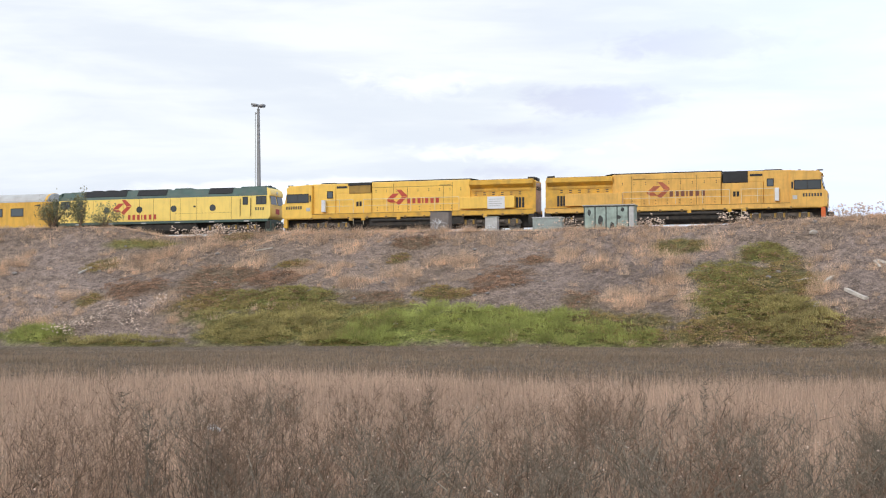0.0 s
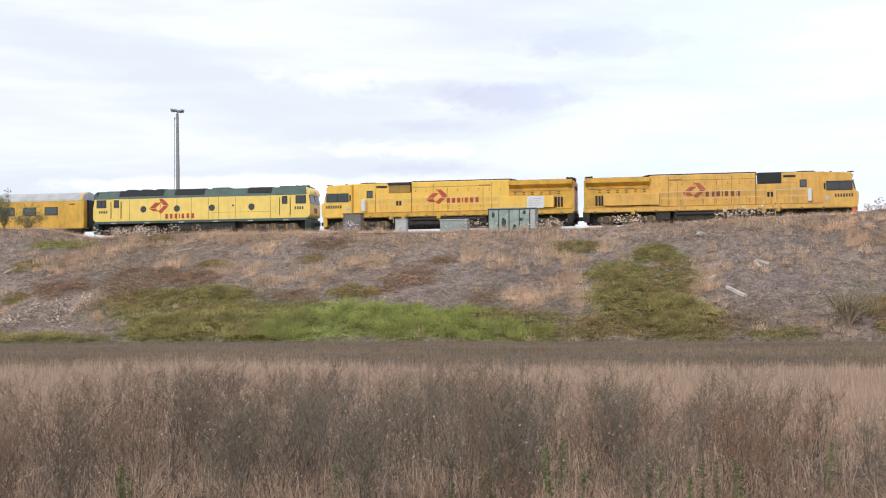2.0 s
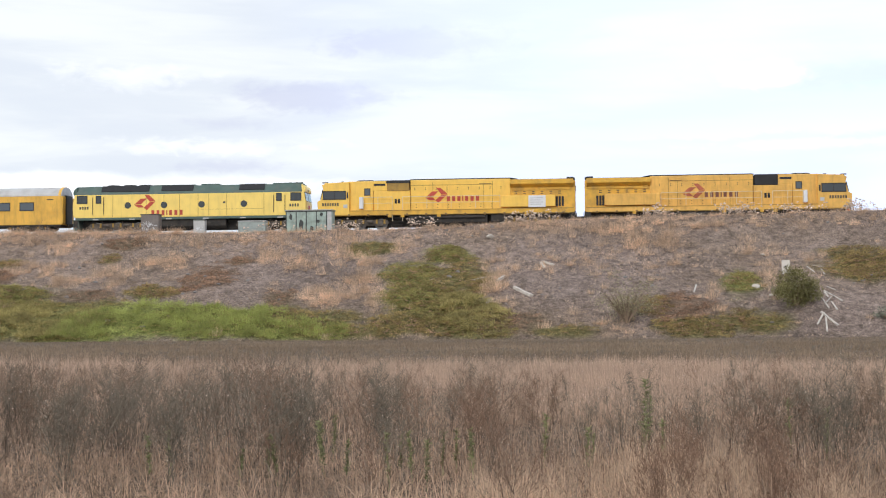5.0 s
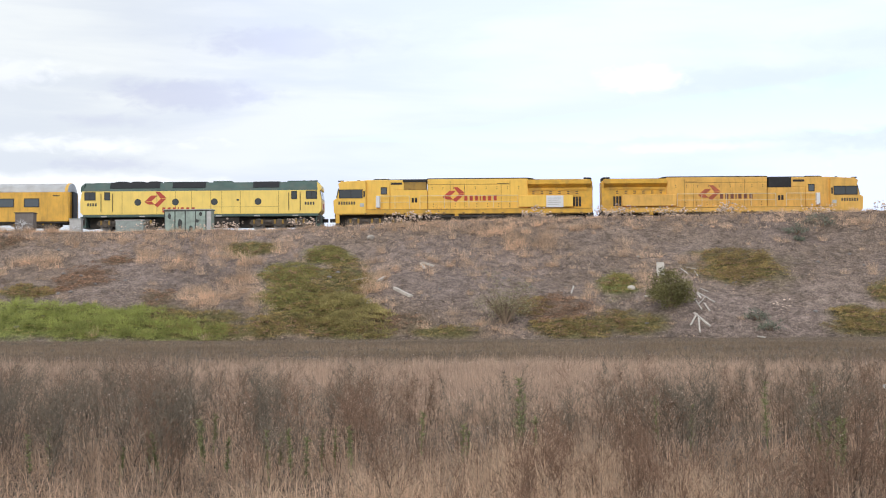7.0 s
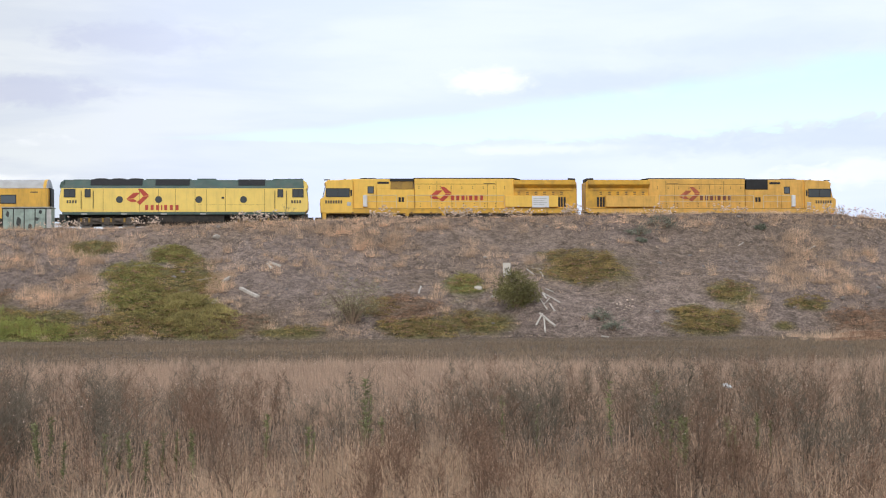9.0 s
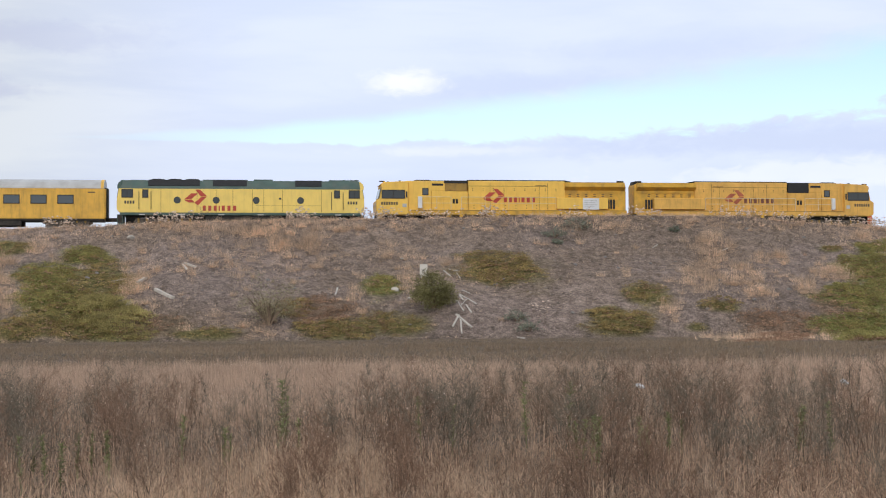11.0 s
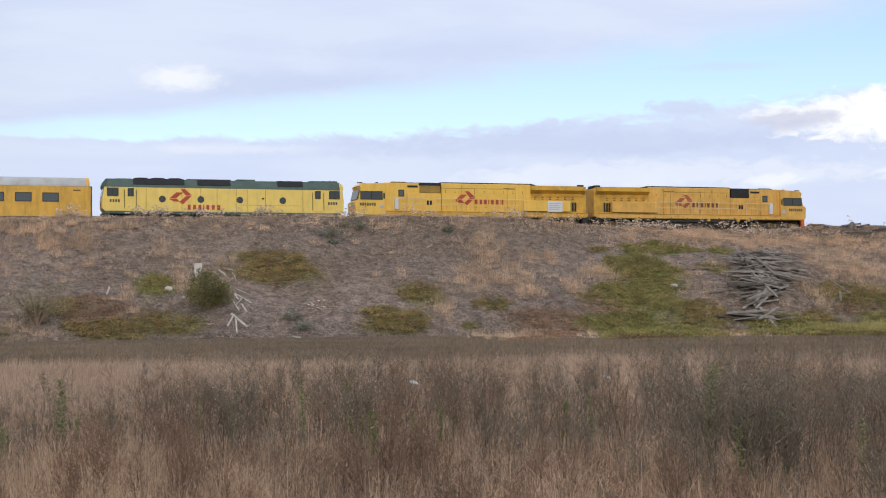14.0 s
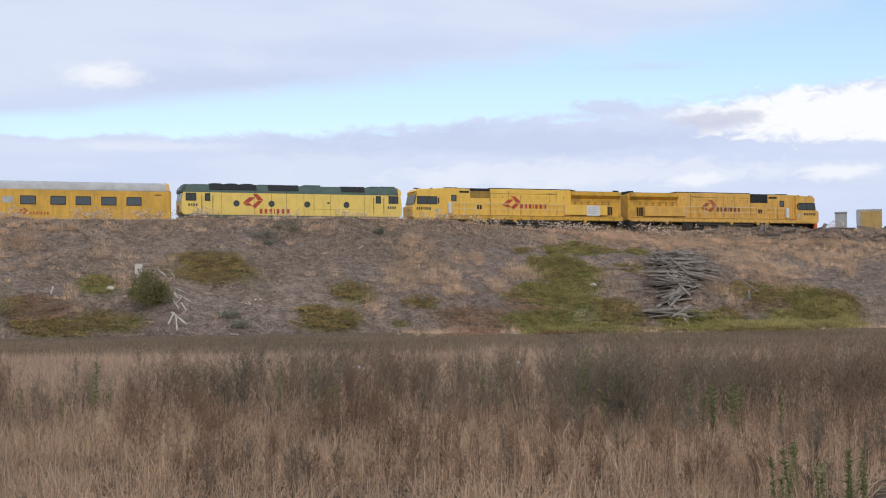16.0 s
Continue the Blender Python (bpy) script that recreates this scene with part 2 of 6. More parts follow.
DULL_INK = material("dull_maroon_paint", (0.22, 0.085, 0.055), 0.6, var=0.15, scale=3.0)
RED_WORN = material("worn_red_paint", (0.44, 0.12, 0.06), 0.6, var=0.25, scale=3.0)
RED_DIM = material("very_faded_red_paint", (0.50, 0.15, 0.05), 0.6, var=0.25, scale=3.0)
INK = material("dark_lettering", (0.05, 0.05, 0.045), 0.6, var=0.1)
WHITE = material("white_paint", (0.74, 0.75, 0.78), 0.5, var=0.06, scale=2.0)
RAILING = material("cream_handrail", (0.72, 0.62, 0.42), 0.5, var=0.1)
ORANGE = material("orange_warning_paint", (0.70, 0.14, 0.03), 0.5, var=0.1)
GREY_BOX = material("light_grey_paint", (0.50, 0.50, 0.50), 0.55, var=0.12)


def glass(name, tint):
    mat = bpy.data.materials.new(name)
    mat.use_nodes = True
    b = mat.node_tree.nodes["Principled BSDF"]
    b.inputs["Base Color"].default_value = (*tint, 1)
    b.inputs["Roughness"].default_value = 0.06
    b.inputs["Specular IOR Level"].default_value = 0.5
    return mat


GLASS = glass("tinted_glass", (0.060, 0.068, 0.074))
GLASS_PALE = glass("pale_tinted_glass", (0.10, 0.12, 0.14))


# ---- mesh helpers ----
def part(name, bm, mat, parent, label=""):
    """Links a bmesh as one mesh object under a thing or a part."""
    me = bpy.data.meshes.new(name)
    bm.to_mesh(me)
    bm.free()
    me.materials.append(mat)
    ob = new(name, me)
    if parent:
        ob.parent = parent
    return tagged(ob, label)


def thing(name, label, category, group="", at=(0, 0, 0), rz=0.0):
    ob = new(name)
    ob.empty_display_size = 0.3
    ob.matrix_basis = pose(*at, 0, 0, rz)
    return tagged(ob, label, category, group)


def box(x0, x1, y0, y1, z0, z1, bevel=0.0, bm=None):
    bm = bm or bmesh.new()
    xs, ys, zs = sorted((x0, x1)), sorted((y0, y1)), sorted((z0, z1))
    v = [bm.verts.new((x, y, z)) for z in zs for y in ys for x in xs]
    made = [bm.faces.new([v[i] for i in q]) for q in ((0, 2, 3, 1), (4, 5, 7, 6), (0, 1, 5, 4), (2, 6, 7, 3), (0, 4, 6, 2), (1, 3, 7, 5))]
    if bevel:
        edges = list({e for f in made for e in f.edges})
        bmesh.ops.bevel(bm, geom=edges, offset=bevel, segments=2, affect="EDGES", profile=0.5)
    return bm


def prism(points, a0, a1, axis="y", bevel=0.0, bm=None):
    """A polygon of (x, z) points swept along y, or of (y, z) points swept along x."""
    bm = bm or bmesh.new()
    put = (lambda p, a: (p[0], a, p[1])) if axis == "y" else (lambda p, a: (a, p[0], p[1]))
    rings = [[bm.verts.new(put(p, a)) for p in points] for a in (a0, a1)]
    n = len(points)
    fs = [bm.faces.new(rings[0]), bm.faces.new(rings[1][::-1])]
    fs += [bm.faces.new((rings[0][i], rings[1][i], rings[1][(i + 1) % n], rings[0][(i + 1) % n])) for i in range(n)]
    bmesh.ops.recalc_face_normals(bm, faces=fs)
    if bevel:
        bmesh.ops.bevel(bm, geom=list({e for f in fs for e in f.edges}), offset=bevel, segments=2, affect="EDGES", profile=0.5)
    return bm


def rod(a, b, r, sides=6, bm=None, r2=None):
    bm = bm or bmesh.new()
    a, b = Vector(a), Vector(b)
    m = Matrix.Translation((a + b) / 2) @ (b - a).to_track_quat("Z", "Y").to_matrix().to_4x4()
    bmesh.ops.create_cone(bm, cap_ends=True, segments=sides, radius1=r, radius2=r if r2 is None else r2, depth=(b - a).length, matrix=m)
    return bm


def drum(x, y, z, r, width, axis="y", sides=24, bm=None):
    d = {"x": (width / 2, 0, 0), "y": (0, width / 2, 0), "z": (0, 0, width / 2)}[axis]
    return rod((x - d[0], y - d[1], z - d[2]), (x + d[0], y + d[1], z + d[2]), r, sides, bm)


# ---- the ground ----
TOE, BROW = 97.0, 117.0
BROW_X = (-140, -77, -66, -61, -50, -40, -30, -20, -12, -8, -3, 5, 14, 24, 32, 37, 42, 47, 53, 60, 75, 140)
BROW_Z = (9.35, 9.45, 9.30, 8.35, 8.45, 8.42, 8.32, 8.38, 8.52, 8.78, 9.00, 9.12, 9.24, 9.46, 9.54, 9.56, 9.38, 8.95, 8.55, 8.20, 7.60, 7.45)


def rough_noise(x, y, seed):
    """Cheap smooth noise from a few turned waves, in metres."""
    r = np.random.RandomState(seed)
    out = np.zeros_like(x)
    for k in range(9):
        a, f, p = r.uniform(0, 6.283), 0.25 * 1.55 ** k, r.uniform(0, 6.283, 2)
        warp = np.sin(0.7 * f * (x * math.sin(a) + y * math.cos(a)) + p[1]) * 1.5
        out = out + np.sin(f * (x * math.cos(a) - y * math.sin(a)) + warp + p[0]) / 1.45 ** k
    return out


def smooth(v):
    v = np.clip(v, 0, 1)
    return v * v * (3 - 2 * v)


def height(x, y):
    """The ground's height: a field, the slope of the bank, its brow, and the bed of the track behind."""
    x, y = np.asarray(x, float), np.asarray(y, float)
    brow = np.interp(x, BROW_X, BROW_Z)
    wob = rough_noise(x, y, 5)
    field = -0.05 - 0.10 * smooth((y - 60) / 30) - 0.12 * smooth((-x - 35) / 25) + 0.012 * rough_noise(x * 1.3, y * 1.3, 8)
    s = np.clip((y - TOE) / (BROW - TOE), 0, 1)
    bank = s + 0.035 * np.sin(s * 6.283)
    bank = bank + 0.13 * np.sin(np.pi * s) * smooth((x - 48) / 9)
    bed = RAIL - 0.62
    lumps = 0.085 * rough_noise(x * 2.3, y * 2.3, 6) * smooth(s * 5)
    up = lumps + field + (brow - field) * bank + 0.10 * wob * smooth(s * 6) * (1 - 0.45 * smooth(s * 4 - 3))
    up = up - 0.55 * np.exp(-((x + 54.0) / 2.6) ** 2 - ((y - TOE - 3.2) / 1.7) ** 2)
    back = brow + (bed - brow) * smooth((y - BROW - 1.0) / 4.5)
    far = bed + 0.30 * smooth((y - 131) / 8)
    z = np.where(y < TOE, field, np.where(y < BROW, up, np.where(y < 131, back, far)))
    spoil = np.exp(-((y - 119.6) / 1.2) ** 2) * smooth((x - 54) / 12) * (1 - smooth((x - 116) / 6))
    return z + spoil * (1.02 + 0.50 * smooth((x - 66) / 12) + 0.12 * rough_noise(x * 1.5, y * 1.5, 9))


# kind, x, height, half length, half rise on the bank
PATCHES_WEST = (
    ("olive", -63.8, 5.89, 0.96, 0.46), ("lawnolive", -62.1, 7.78, 2.57, 0.37), ("olive", -60.7, 3.02, 0.99, 0.62), ("rust", -58.0, 3.90, 2.40, 0.70),
    ("olive", -54.7, 8.32, 1.06, 0.30), ("lawnolive", -53.7, -0.16, 5.38, 0.28), ("brown", -53.4, 4.32, 2.70, 1.13), ("brown", -51.3, 4.53, 1.80, 0.95),
    ("olive", -50.6, 2.52, 2.58, 0.86), ("olive", -47.4, 5.81, 1.13, 0.34), ("rust", -47.2, 4.48, 1.85, 0.56), ("lawnolive", -46.0, 0.49, 4.45, 0.70),
    ("green", -44.6, 2.90, 4.20, 0.85), ("lawnolive", -42.4, 1.26, 6.87, 1.38), ("olive", -39.4, 6.05, 0.71, 0.39), ("brown", -39.2, 7.51, 1.60, 0.51),
    ("brown", -38.9, 3.07, 2.49, 0.43), ("olive", -36.0, 2.42, 1.61, 0.33), ("lawn", -35.3, 0.85, 3.13, 1.05), ("olive", -33.3, 3.40, 1.80, 0.50),
    ("lawn", -32.2, 1.03, 5.06, 1.14), ("rust", -30.2, 4.45, 1.90, 1.10), ("brown", -28.5, 5.86, 1.12, 0.47), ("lawn", -27.4, 1.02, 4.60, 1.13),
)
PATCHES_MIDDLE = (
    ("brown", -23.5, 2.74, 1.02, 0.57), ("lawn", -21.6, 0.45, 4.84, 0.61), ("olive", -20.0, 1.25, 4.00, 0.66), ("olive", -18.4, 6.77, 1.94, 0.56),
    ("olive", -17.1, 0.45, 2.29, 0.50), ("olive", -15.0, 0.80, 2.59, 0.87), ("green", -14.2, 4.31, 2.26, 1.08), ("green", -14.0, 2.67, 2.31, 0.99),
    ("green", -12.2, 5.83, 2.18, 0.68), ("green", -12.0, 1.97, 2.27, 1.06), ("olive", -10.7, 1.10, 4.50, 1.10), ("olive", -10.7, 4.00, 2.10, 1.50),
    ("lawnolive", -9.8, 2.07, 1.59, 0.45), ("lawnolive", -7.9, 0.79, 2.13, 0.85), ("brown", -6.2, 1.00, 2.60, 0.80), ("olive", -2.5, 0.36, 2.18, 0.41),
    ("olive", 3.5, 1.94, 1.26, 0.59), ("rust", 4.9, 1.74, 1.96, 0.86), ("olive", 6.5, 0.50, 2.76, 0.67), ("green", 9.4, 3.55, 1.15, 0.77),
    ("olive", 10.5, 0.73, 2.01, 0.83), ("olive", 19.1, 4.81, 3.15, 1.32), ("olive", 25.5, 1.67, 1.05, 0.40), ("olive", 25.6, 0.81, 1.98, 0.98),
)
PATCHES_EAST = (
    ("olive", 28.7, 2.78, 1.37, 0.74), ("olive", 31.0, 0.50, 0.88, 0.30), ("olive", 33.7, 1.93, 1.49, 0.36), ("rust", 36.9, 0.77, 2.97, 0.89),
    ("rust", 42.3, 1.71, 1.54, 0.76), ("green", 43.8, 0.36, 3.36, 0.95), ("green", 46.1, 2.38, 3.32, 1.33), ("olive", 46.9, 6.57, 1.05, 0.32),
    ("green", 47.9, -0.15, 2.56, 0.54), ("green", 48.6, 4.60, 2.70, 1.60), ("olive", 49.3, 0.83, 2.59, 1.15), ("green", 52.3, 6.76, 3.02, 0.50),
    ("olive", 54.7, 4.91, 0.94, 0.40), ("green", 56.9, 0.28, 3.63, 0.82), ("green", 58.1, 6.49, 1.23, 0.34), ("olive", 59.5, 0.94, 1.44, 0.52),
    ("lawnolive", 63.0, -0.24, 4.08, 0.44), ("brown", 63.3, 1.53, 1.94, 0.76), ("lawnolive", 64.1, 0.36, 1.92, 0.71), ("green", 68.3, 2.45, 2.19, 0.79),
    ("lawnolive", 69.3, 0.75, 2.83, 0.89), ("olive", 71.5, 1.91, 1.44, 0.83), ("olive", 63.5, 2.60, 3.2, 0.8), ("lawn", -62.0, 0.47, 2.40, 0.63),
)
PATCHES = PATCHES_WEST + PATCHES_MIDDLE + PATCHES_EAST
# drifts of tall straw: x, height, half length, half rise
DRIFTS_WEST = (
    (-61.9, 3.25, 1.36, 0.63), (-61.0, 5.88, 2.87, 0.91), (-58.1, 6.94, 3.46, 0.63), (-55.8, 7.72, 2.89, 0.64),
    (-54.4, 2.98, 1.14, 0.84), (-53.0, 8.08, 2.40, 0.50), (-51.8, 5.83, 0.74, 0.46), (-51.7, 1.78, 0.64, 0.75),
    (-50.1, 5.95, 0.60, 0.65), (-48.7, 8.46, 5.23, 0.56), (-47.0, 7.65, 0.93, 0.46), (-45.7, 5.17, 1.33, 0.63),
    (-43.7, 7.09, 1.65, 0.47), (-43.1, 5.11, 0.88, 0.72), (-42.3, 8.56, 4.25, 0.58), (-40.3, 4.16, 1.06, 0.45),
    (-38.7, 4.70, 0.77, 0.66), (-36.9, 4.36, 0.59, 1.01), (-36.8, 8.38, 2.07, 0.63), (-36.1, 5.62, 1.10, 0.62),
    (-33.7, 5.71, 1.56, 0.86), (-26.4, 6.07, 0.69, 0.58), (-23.1, 5.56, 1.10, 0.64), (-21.2, 7.40, 1.75, 0.78),
)
DRIFTS_MIDDLE = (
    (-20.4, 6.21, 1.11, 0.65), (-20.0, 2.91, 1.57, 0.94), (-18.6, 3.53, 1.92, 0.96), (-18.3, 5.25, 0.75, 0.81),
    (-16.2, 2.29, 1.00, 0.54), (-15.9, 7.05, 0.77, 0.62), (-8.0, 3.80, 1.02, 1.07), (-5.9, 8.41, 2.39, 0.39),
    (-4.0, 4.24, 0.40, 0.66), (-0.6, 6.71, 0.63, 0.50), (-0.5, 6.57, 0.52, 0.68), (0.2, 8.07, 3.45, 0.47),
    (2.6, 6.80, 1.49, 1.06), (5.3, 7.03, 1.10, 0.97), (6.3, 8.40, 4.06, 0.51), (7.6, 2.31, 0.56, 0.89),
    (10.5, 6.51, 0.79, 0.97), (11.3, 3.75, 0.54, 0.95), (12.6, 6.28, 0.88, 0.63), (29.8, 1.96, 0.90, 0.88),
    (30.4, 8.28, 2.55, 0.40), (33.4, 3.60, 1.20, 1.13), (33.4, 3.79, 0.52, 1.01), (36.3, 5.69, 0.81, 0.88),
)
DRIFTS_EAST = (
    (36.8, 4.48, 1.98, 1.00), (37.1, 4.25, 2.20, 1.03), (37.2, 2.88, 1.20, 0.97), (37.3, 6.84, 1.75, 0.98),
    (40.8, 5.72, 1.84, 0.71), (41.3, 3.31, 0.88, 0.64), (44.9, 4.24, 1.63, 0.63), (50.4, 7.62, 2.46, 0.50),
    (51.7, 3.72, 1.00, 1.41), (55.3, 4.66, 0.56, 0.90), (58.3, 8.10, 2.55, 0.67), (59.7, 5.16, 0.96, 0.47),
    (60.9, 2.73, 1.21, 1.11), (64.7, 7.49, 3.11, 0.56), (66.2, 4.65, 2.44, 1.61), (67.8, 3.90, 2.91, 1.33),
    (71.3, 7.70, 3.76, 0.55), (76.7, 5.24, 2.35, 1.26), (79.6, 7.92, 3.91, 0.62),
    (-71.7, 5.91, 1.15, 1.32), (-62.6, 1.38, 1.33, 0.35), (-24.3, 5.70, 0.54, 0.97), (-20.2, 5.55, 0.62, 0.93),
)
DRIFTS = DRIFTS_WEST + DRIFTS_MIDDLE + DRIFTS_EAST
COVER = {"lawn": (0.24, 0.26, 0.08), "lawnolive": (0.21, 0.20, 0.075), "olive": (0.19, 0.165, 0.07), "green": (0.20, 0.205, 0.07), "rust": (0.235, 0.165, 0.12), "brown": (0.21, 0.155, 0.105)}


def apron(x, y):
    """Where the plants of the bank creep out over the field in the east: 0 to 1."""
    return smooth((x / np.maximum(y, 1.0) - 0.30) / 0.08) * smooth((y - 73) / 8)


def patch_weights(x, z, y):
    """For each patch how strongly it covers the places (x, z) of the bank."""
    x = x * np.maximum(1.0, TOE / np.maximum(y, 40.0))
    wob = 0.15 * rough_noise(x * 1.7, y * 1.7, 21) + 0.12 * rough_noise(x * 5, y * 5, 22)
    for kind, px, pz, rx, rz in PATCHES:
        d = np.sqrt(((x - px) / rx) ** 2 + ((z - pz) / rz) ** 2) + wob
        yield kind, 1 - smooth((d - 0.66) / 0.8)


def ground():
    xs = np.concatenate([[-4000, -1500, -600, -300, -180], np.arange(-130, 135, 0.42), [180, 300, 600, 1500, 4000]])
    ys = np.concatenate([[-4000, -1200, -300, -80, -20], np.arange(0, 94, 1.6), np.arange(94, 121, 0.27), np.arange(121, 136, 1.0), [140, 160, 220, 400, 1000, 4000]])
    X, Y = np.meshgrid(xs, ys)
    Z = height(X, Y)
    nx, ny = len(xs), len(ys)
    i = np.arange(nx * ny).reshape(ny, nx)
    quads = np.stack([i[:-1, :-1], i[:-1, 1:], i[1:, 1:], i[1:, :-1]], -1).reshape(-1, 4)
    me = bpy.data.meshes.new("ground")
    me.from_pydata(np.stack([X, Y, Z], -1).reshape(-1, 3).tolist(), [], quads.tolist())
    soil = np.array((0.268, 0.206, 0.176))
    col = np.tile(soil, (nx * ny, 1))
    x, y, z = X.ravel(), Y.ravel(), Z.ravel()
    tone = (1 + 0.10 * rough_noise(x * 0.6, y * 0.6, 31)) * (1.15 - 0.17 * smooth((x + 15) / 50))
    col = col * tone[:, None]
    straw = smooth(0.5 + 0.6 * rough_noise(x * 0.5, y * 0.9, 33))[:, None] * 0.45
    col = col * (1 - straw) + np.array((0.26, 0.19, 0.135)) * straw
    on_bank = np.maximum(y > TOE - 2, apron(x, y)) * (y < 121)
    for kind, w in patch_weights(x, z, y):
        w = (w * on_bank)[:, None]
        col = col * (1 - w) + np.array(COVER[kind]) * w
    field = (smooth((TOE + 1.0 - y) / 2.5) * (1 - 0.85 * apron(x, y)))[:, None]
    col = col * (1 - field) + np.array((0.20, 0.155, 0.115)) * field
    bed = (smooth((y - 121.5) / 1.5) * smooth((131 - y) / 1.5))[:, None]
    col = col * (1 - bed) + np.array((0.16, 0.15, 0.145)) * bed
    at = me.color_attributes.new("cover", "FLOAT_COLOR", "POINT")
    at.data.foreach_set("color", np.concatenate([col, np.ones((len(col), 1))], 1).astype(np.float32).ravel())
    for p in me.polygons:
        p.use_smooth = True
    mat = bpy.data.materials.new("bank_soil")
    mat.use_nodes = True
    N, L = mat.node_tree.nodes, mat.node_tree.links
    b = N["Principled BSDF"]
    b.inputs["Roughness"].default_value, b.inputs["Specular IOR Level"].default_value = 0.95, 0.15
    a = N.new("ShaderNodeAttribute")
    a.attribute_name = "cover"
    co = N.new("ShaderNodeTexCoord")

    def noise_at(s, d):
        n = N.new("ShaderNodeTexNoise")
        n.inputs["Scale"].default_value, n.inputs["Detail"].default_value, n.inputs["Roughness"].default_value = s, d, 0.65
        L.new(co.outputs["Object"], n.inputs["Vector"])
        return n.outputs[0]

    n1, n2, n3 = noise_at(1.3, 8), noise_at(4.5, 8), noise_at(13.0, 5)
    add = N.new("ShaderNodeMath")
    add.operation = "ADD"
    L.new(n1, add.inputs[0])
    L.new(n2, add.inputs[1])
    r = N.new("ShaderNodeMapRange")
    L.new(add.outputs[0], r.inputs[0])
    for k, w in zip((1, 2, 3, 4), (0.80, 1.20, 0.54, 1.44)):
        r.inputs[k].default_value = w
    # gravel: fine light and dark specks
    fine = N.new("ShaderNodeMapRange")
    L.new(n3, fine.inputs[0])
    for k, w in zip((1, 2, 3, 4), (0.36, 0.64, 0.42, 1.62)):
        fine.inputs[k].default_value = w
    both = N.new("ShaderNodeMath")
    both.operation = "MULTIPLY"
    L.new(r.outputs[0], both.inputs[0])
    L.new(fine.outputs[0], both.inputs[1])
    g = N.new("ShaderNodeCombineColor")
    for s in g.inputs:
        L.new(both.outputs[0], s)
    mx = N.new("ShaderNodeMix")
    mx.data_type, mx.blend_type = "RGBA", "MULTIPLY"
    mx.inputs[0].default_value = 1.0
    L.new(a.outputs["Color"], mx.inputs[6])
    L.new(g.outputs[0], mx.inputs[7])
    L.new(mx.outputs[2], b.inputs["Base Color"])
    bp = N.new("ShaderNodeBump")
    bp.inputs["Strength"].default_value, bp.inputs["Distance"].default_value = 1.0, 0.38
    L.new(add.outputs[0], bp.inputs["Height"])
    L.new(bp.outputs[0], b.inputs["Normal"])
    me.materials.append(mat)
    return tagged(new("ground", me), "grey soil bank with moss and dry field at its foot", "ground", kind="structure")


ground()


# ---- plants in numbers: blades, stalks and leaves ----
def sheet(name, verts, faces_n, mat, label, category):
    """One mesh out of many small faces; verts: (faces, corners, 3)."""
    n = faces_n
    me = bpy.data.meshes.new(name)
    total = len(verts)
    me.vertices.add(total)
    me.vertices.foreach_set("co", verts.astype(np.float32).ravel())
    loops = sum(len(f) * f.shape[1] for f in n)
    me.loops.add(loops)
    me.loops.foreach_set("vertex_index", np.concatenate([f.ravel() for f in n]).astype(np.int32))
    sizes = np.concatenate([np.full(len(f), f.shape[1]) for f in n])
    me.polygons.add(len(sizes))
    me.polygons.foreach_set("loop_start", np.concatenate([[0], np.cumsum(sizes)[:-1]]).astype(np.int32))
    me.update(calc_edges=True)
    me.materials.append(mat)
    return tagged(new(name, me), label, category, kind="stuff")


def blades(base, way, length, width, droop=0.0, rs=None):
    """Tapered blades from base along way: five corners each, bent at the middle. Returns verts and faces."""
    rs = rs or np.random.RandomState(1)
    n = len(base)
    up = np.array((0, 0, 1.0))
    side = np.cross(way, rs.normal(size=(n, 3)))
    side /= np.linalg.norm(side, axis=1)[:, None] + 1e-9
    half = side * (width / 2)[:, None]
    flat = way.copy()
    flat[:, 2] = 0
    mid = base + way * (length * 0.55)[:, None]
    tip = base + way * length[:, None] + (flat * 0.6 - up * 0.5) * (droop * length)[:, None]
    v = np.stack([base - half, base + half, mid + half * 0.75, mid - half * 0.75, tip], 1).reshape(-1, 3)
    k = np.arange(n)[:, None] * 5
    return v, [k + np.array([[0, 1, 2, 3]]), k + np.array([[3, 2, 4]])]


def spikes(base, tip, width, rs):
    """Single thin triangles: twigs."""
    way = tip - base
    side = np.cross(way, rs.normal(size=way.shape))
    side /= np.linalg.norm(side, axis=1)[:, None] + 1e-9
    half = side * (width / 2)[:, None]
    v = np.stack([base - half, base + half, tip], 1).reshape(-1, 3)
    return v, [np.arange(len(base))[:, None] * 3 + np.array([[0, 1, 2]])]


def tufts(centres, per, h, spread, lean, width, rs):
    """Bases, ways, lengths and widths for tufts of grass at centres (n, 3); h: height of each tuft."""
    n = len(centres)
    c = np.repeat(centres, per, 0)
    hh = np.repeat(h, per) * rs.uniform(0.55, 1.15, n * per)
    a = rs.uniform(0, 6.283, n * per)
    off = rs.uniform(0, 1, n * per) ** 0.7 * np.repeat(spread, per)
    base = c + np.stack([np.cos(a) * off, np.sin(a) * off, np.full(n * per, -0.03)], 1)
    t = np.abs(rs.normal(0, lean, n * per))
    b = a + rs.normal(0, 0.7, n * per)
    way = np.stack([np.cos(b) * np.sin(t), np.sin(b) * np.sin(t), np.cos(t)], 1)
    return base, way, hh, width * rs.uniform(0.6, 1.3, n * per)


def tuft_spikes(centres, per, h, spread, lean, width, rs):
    base, way, length, w = tufts(centres, per, h, spread, lean, width, rs)
    return spikes(base, base + way * length[:, None], w, rs)


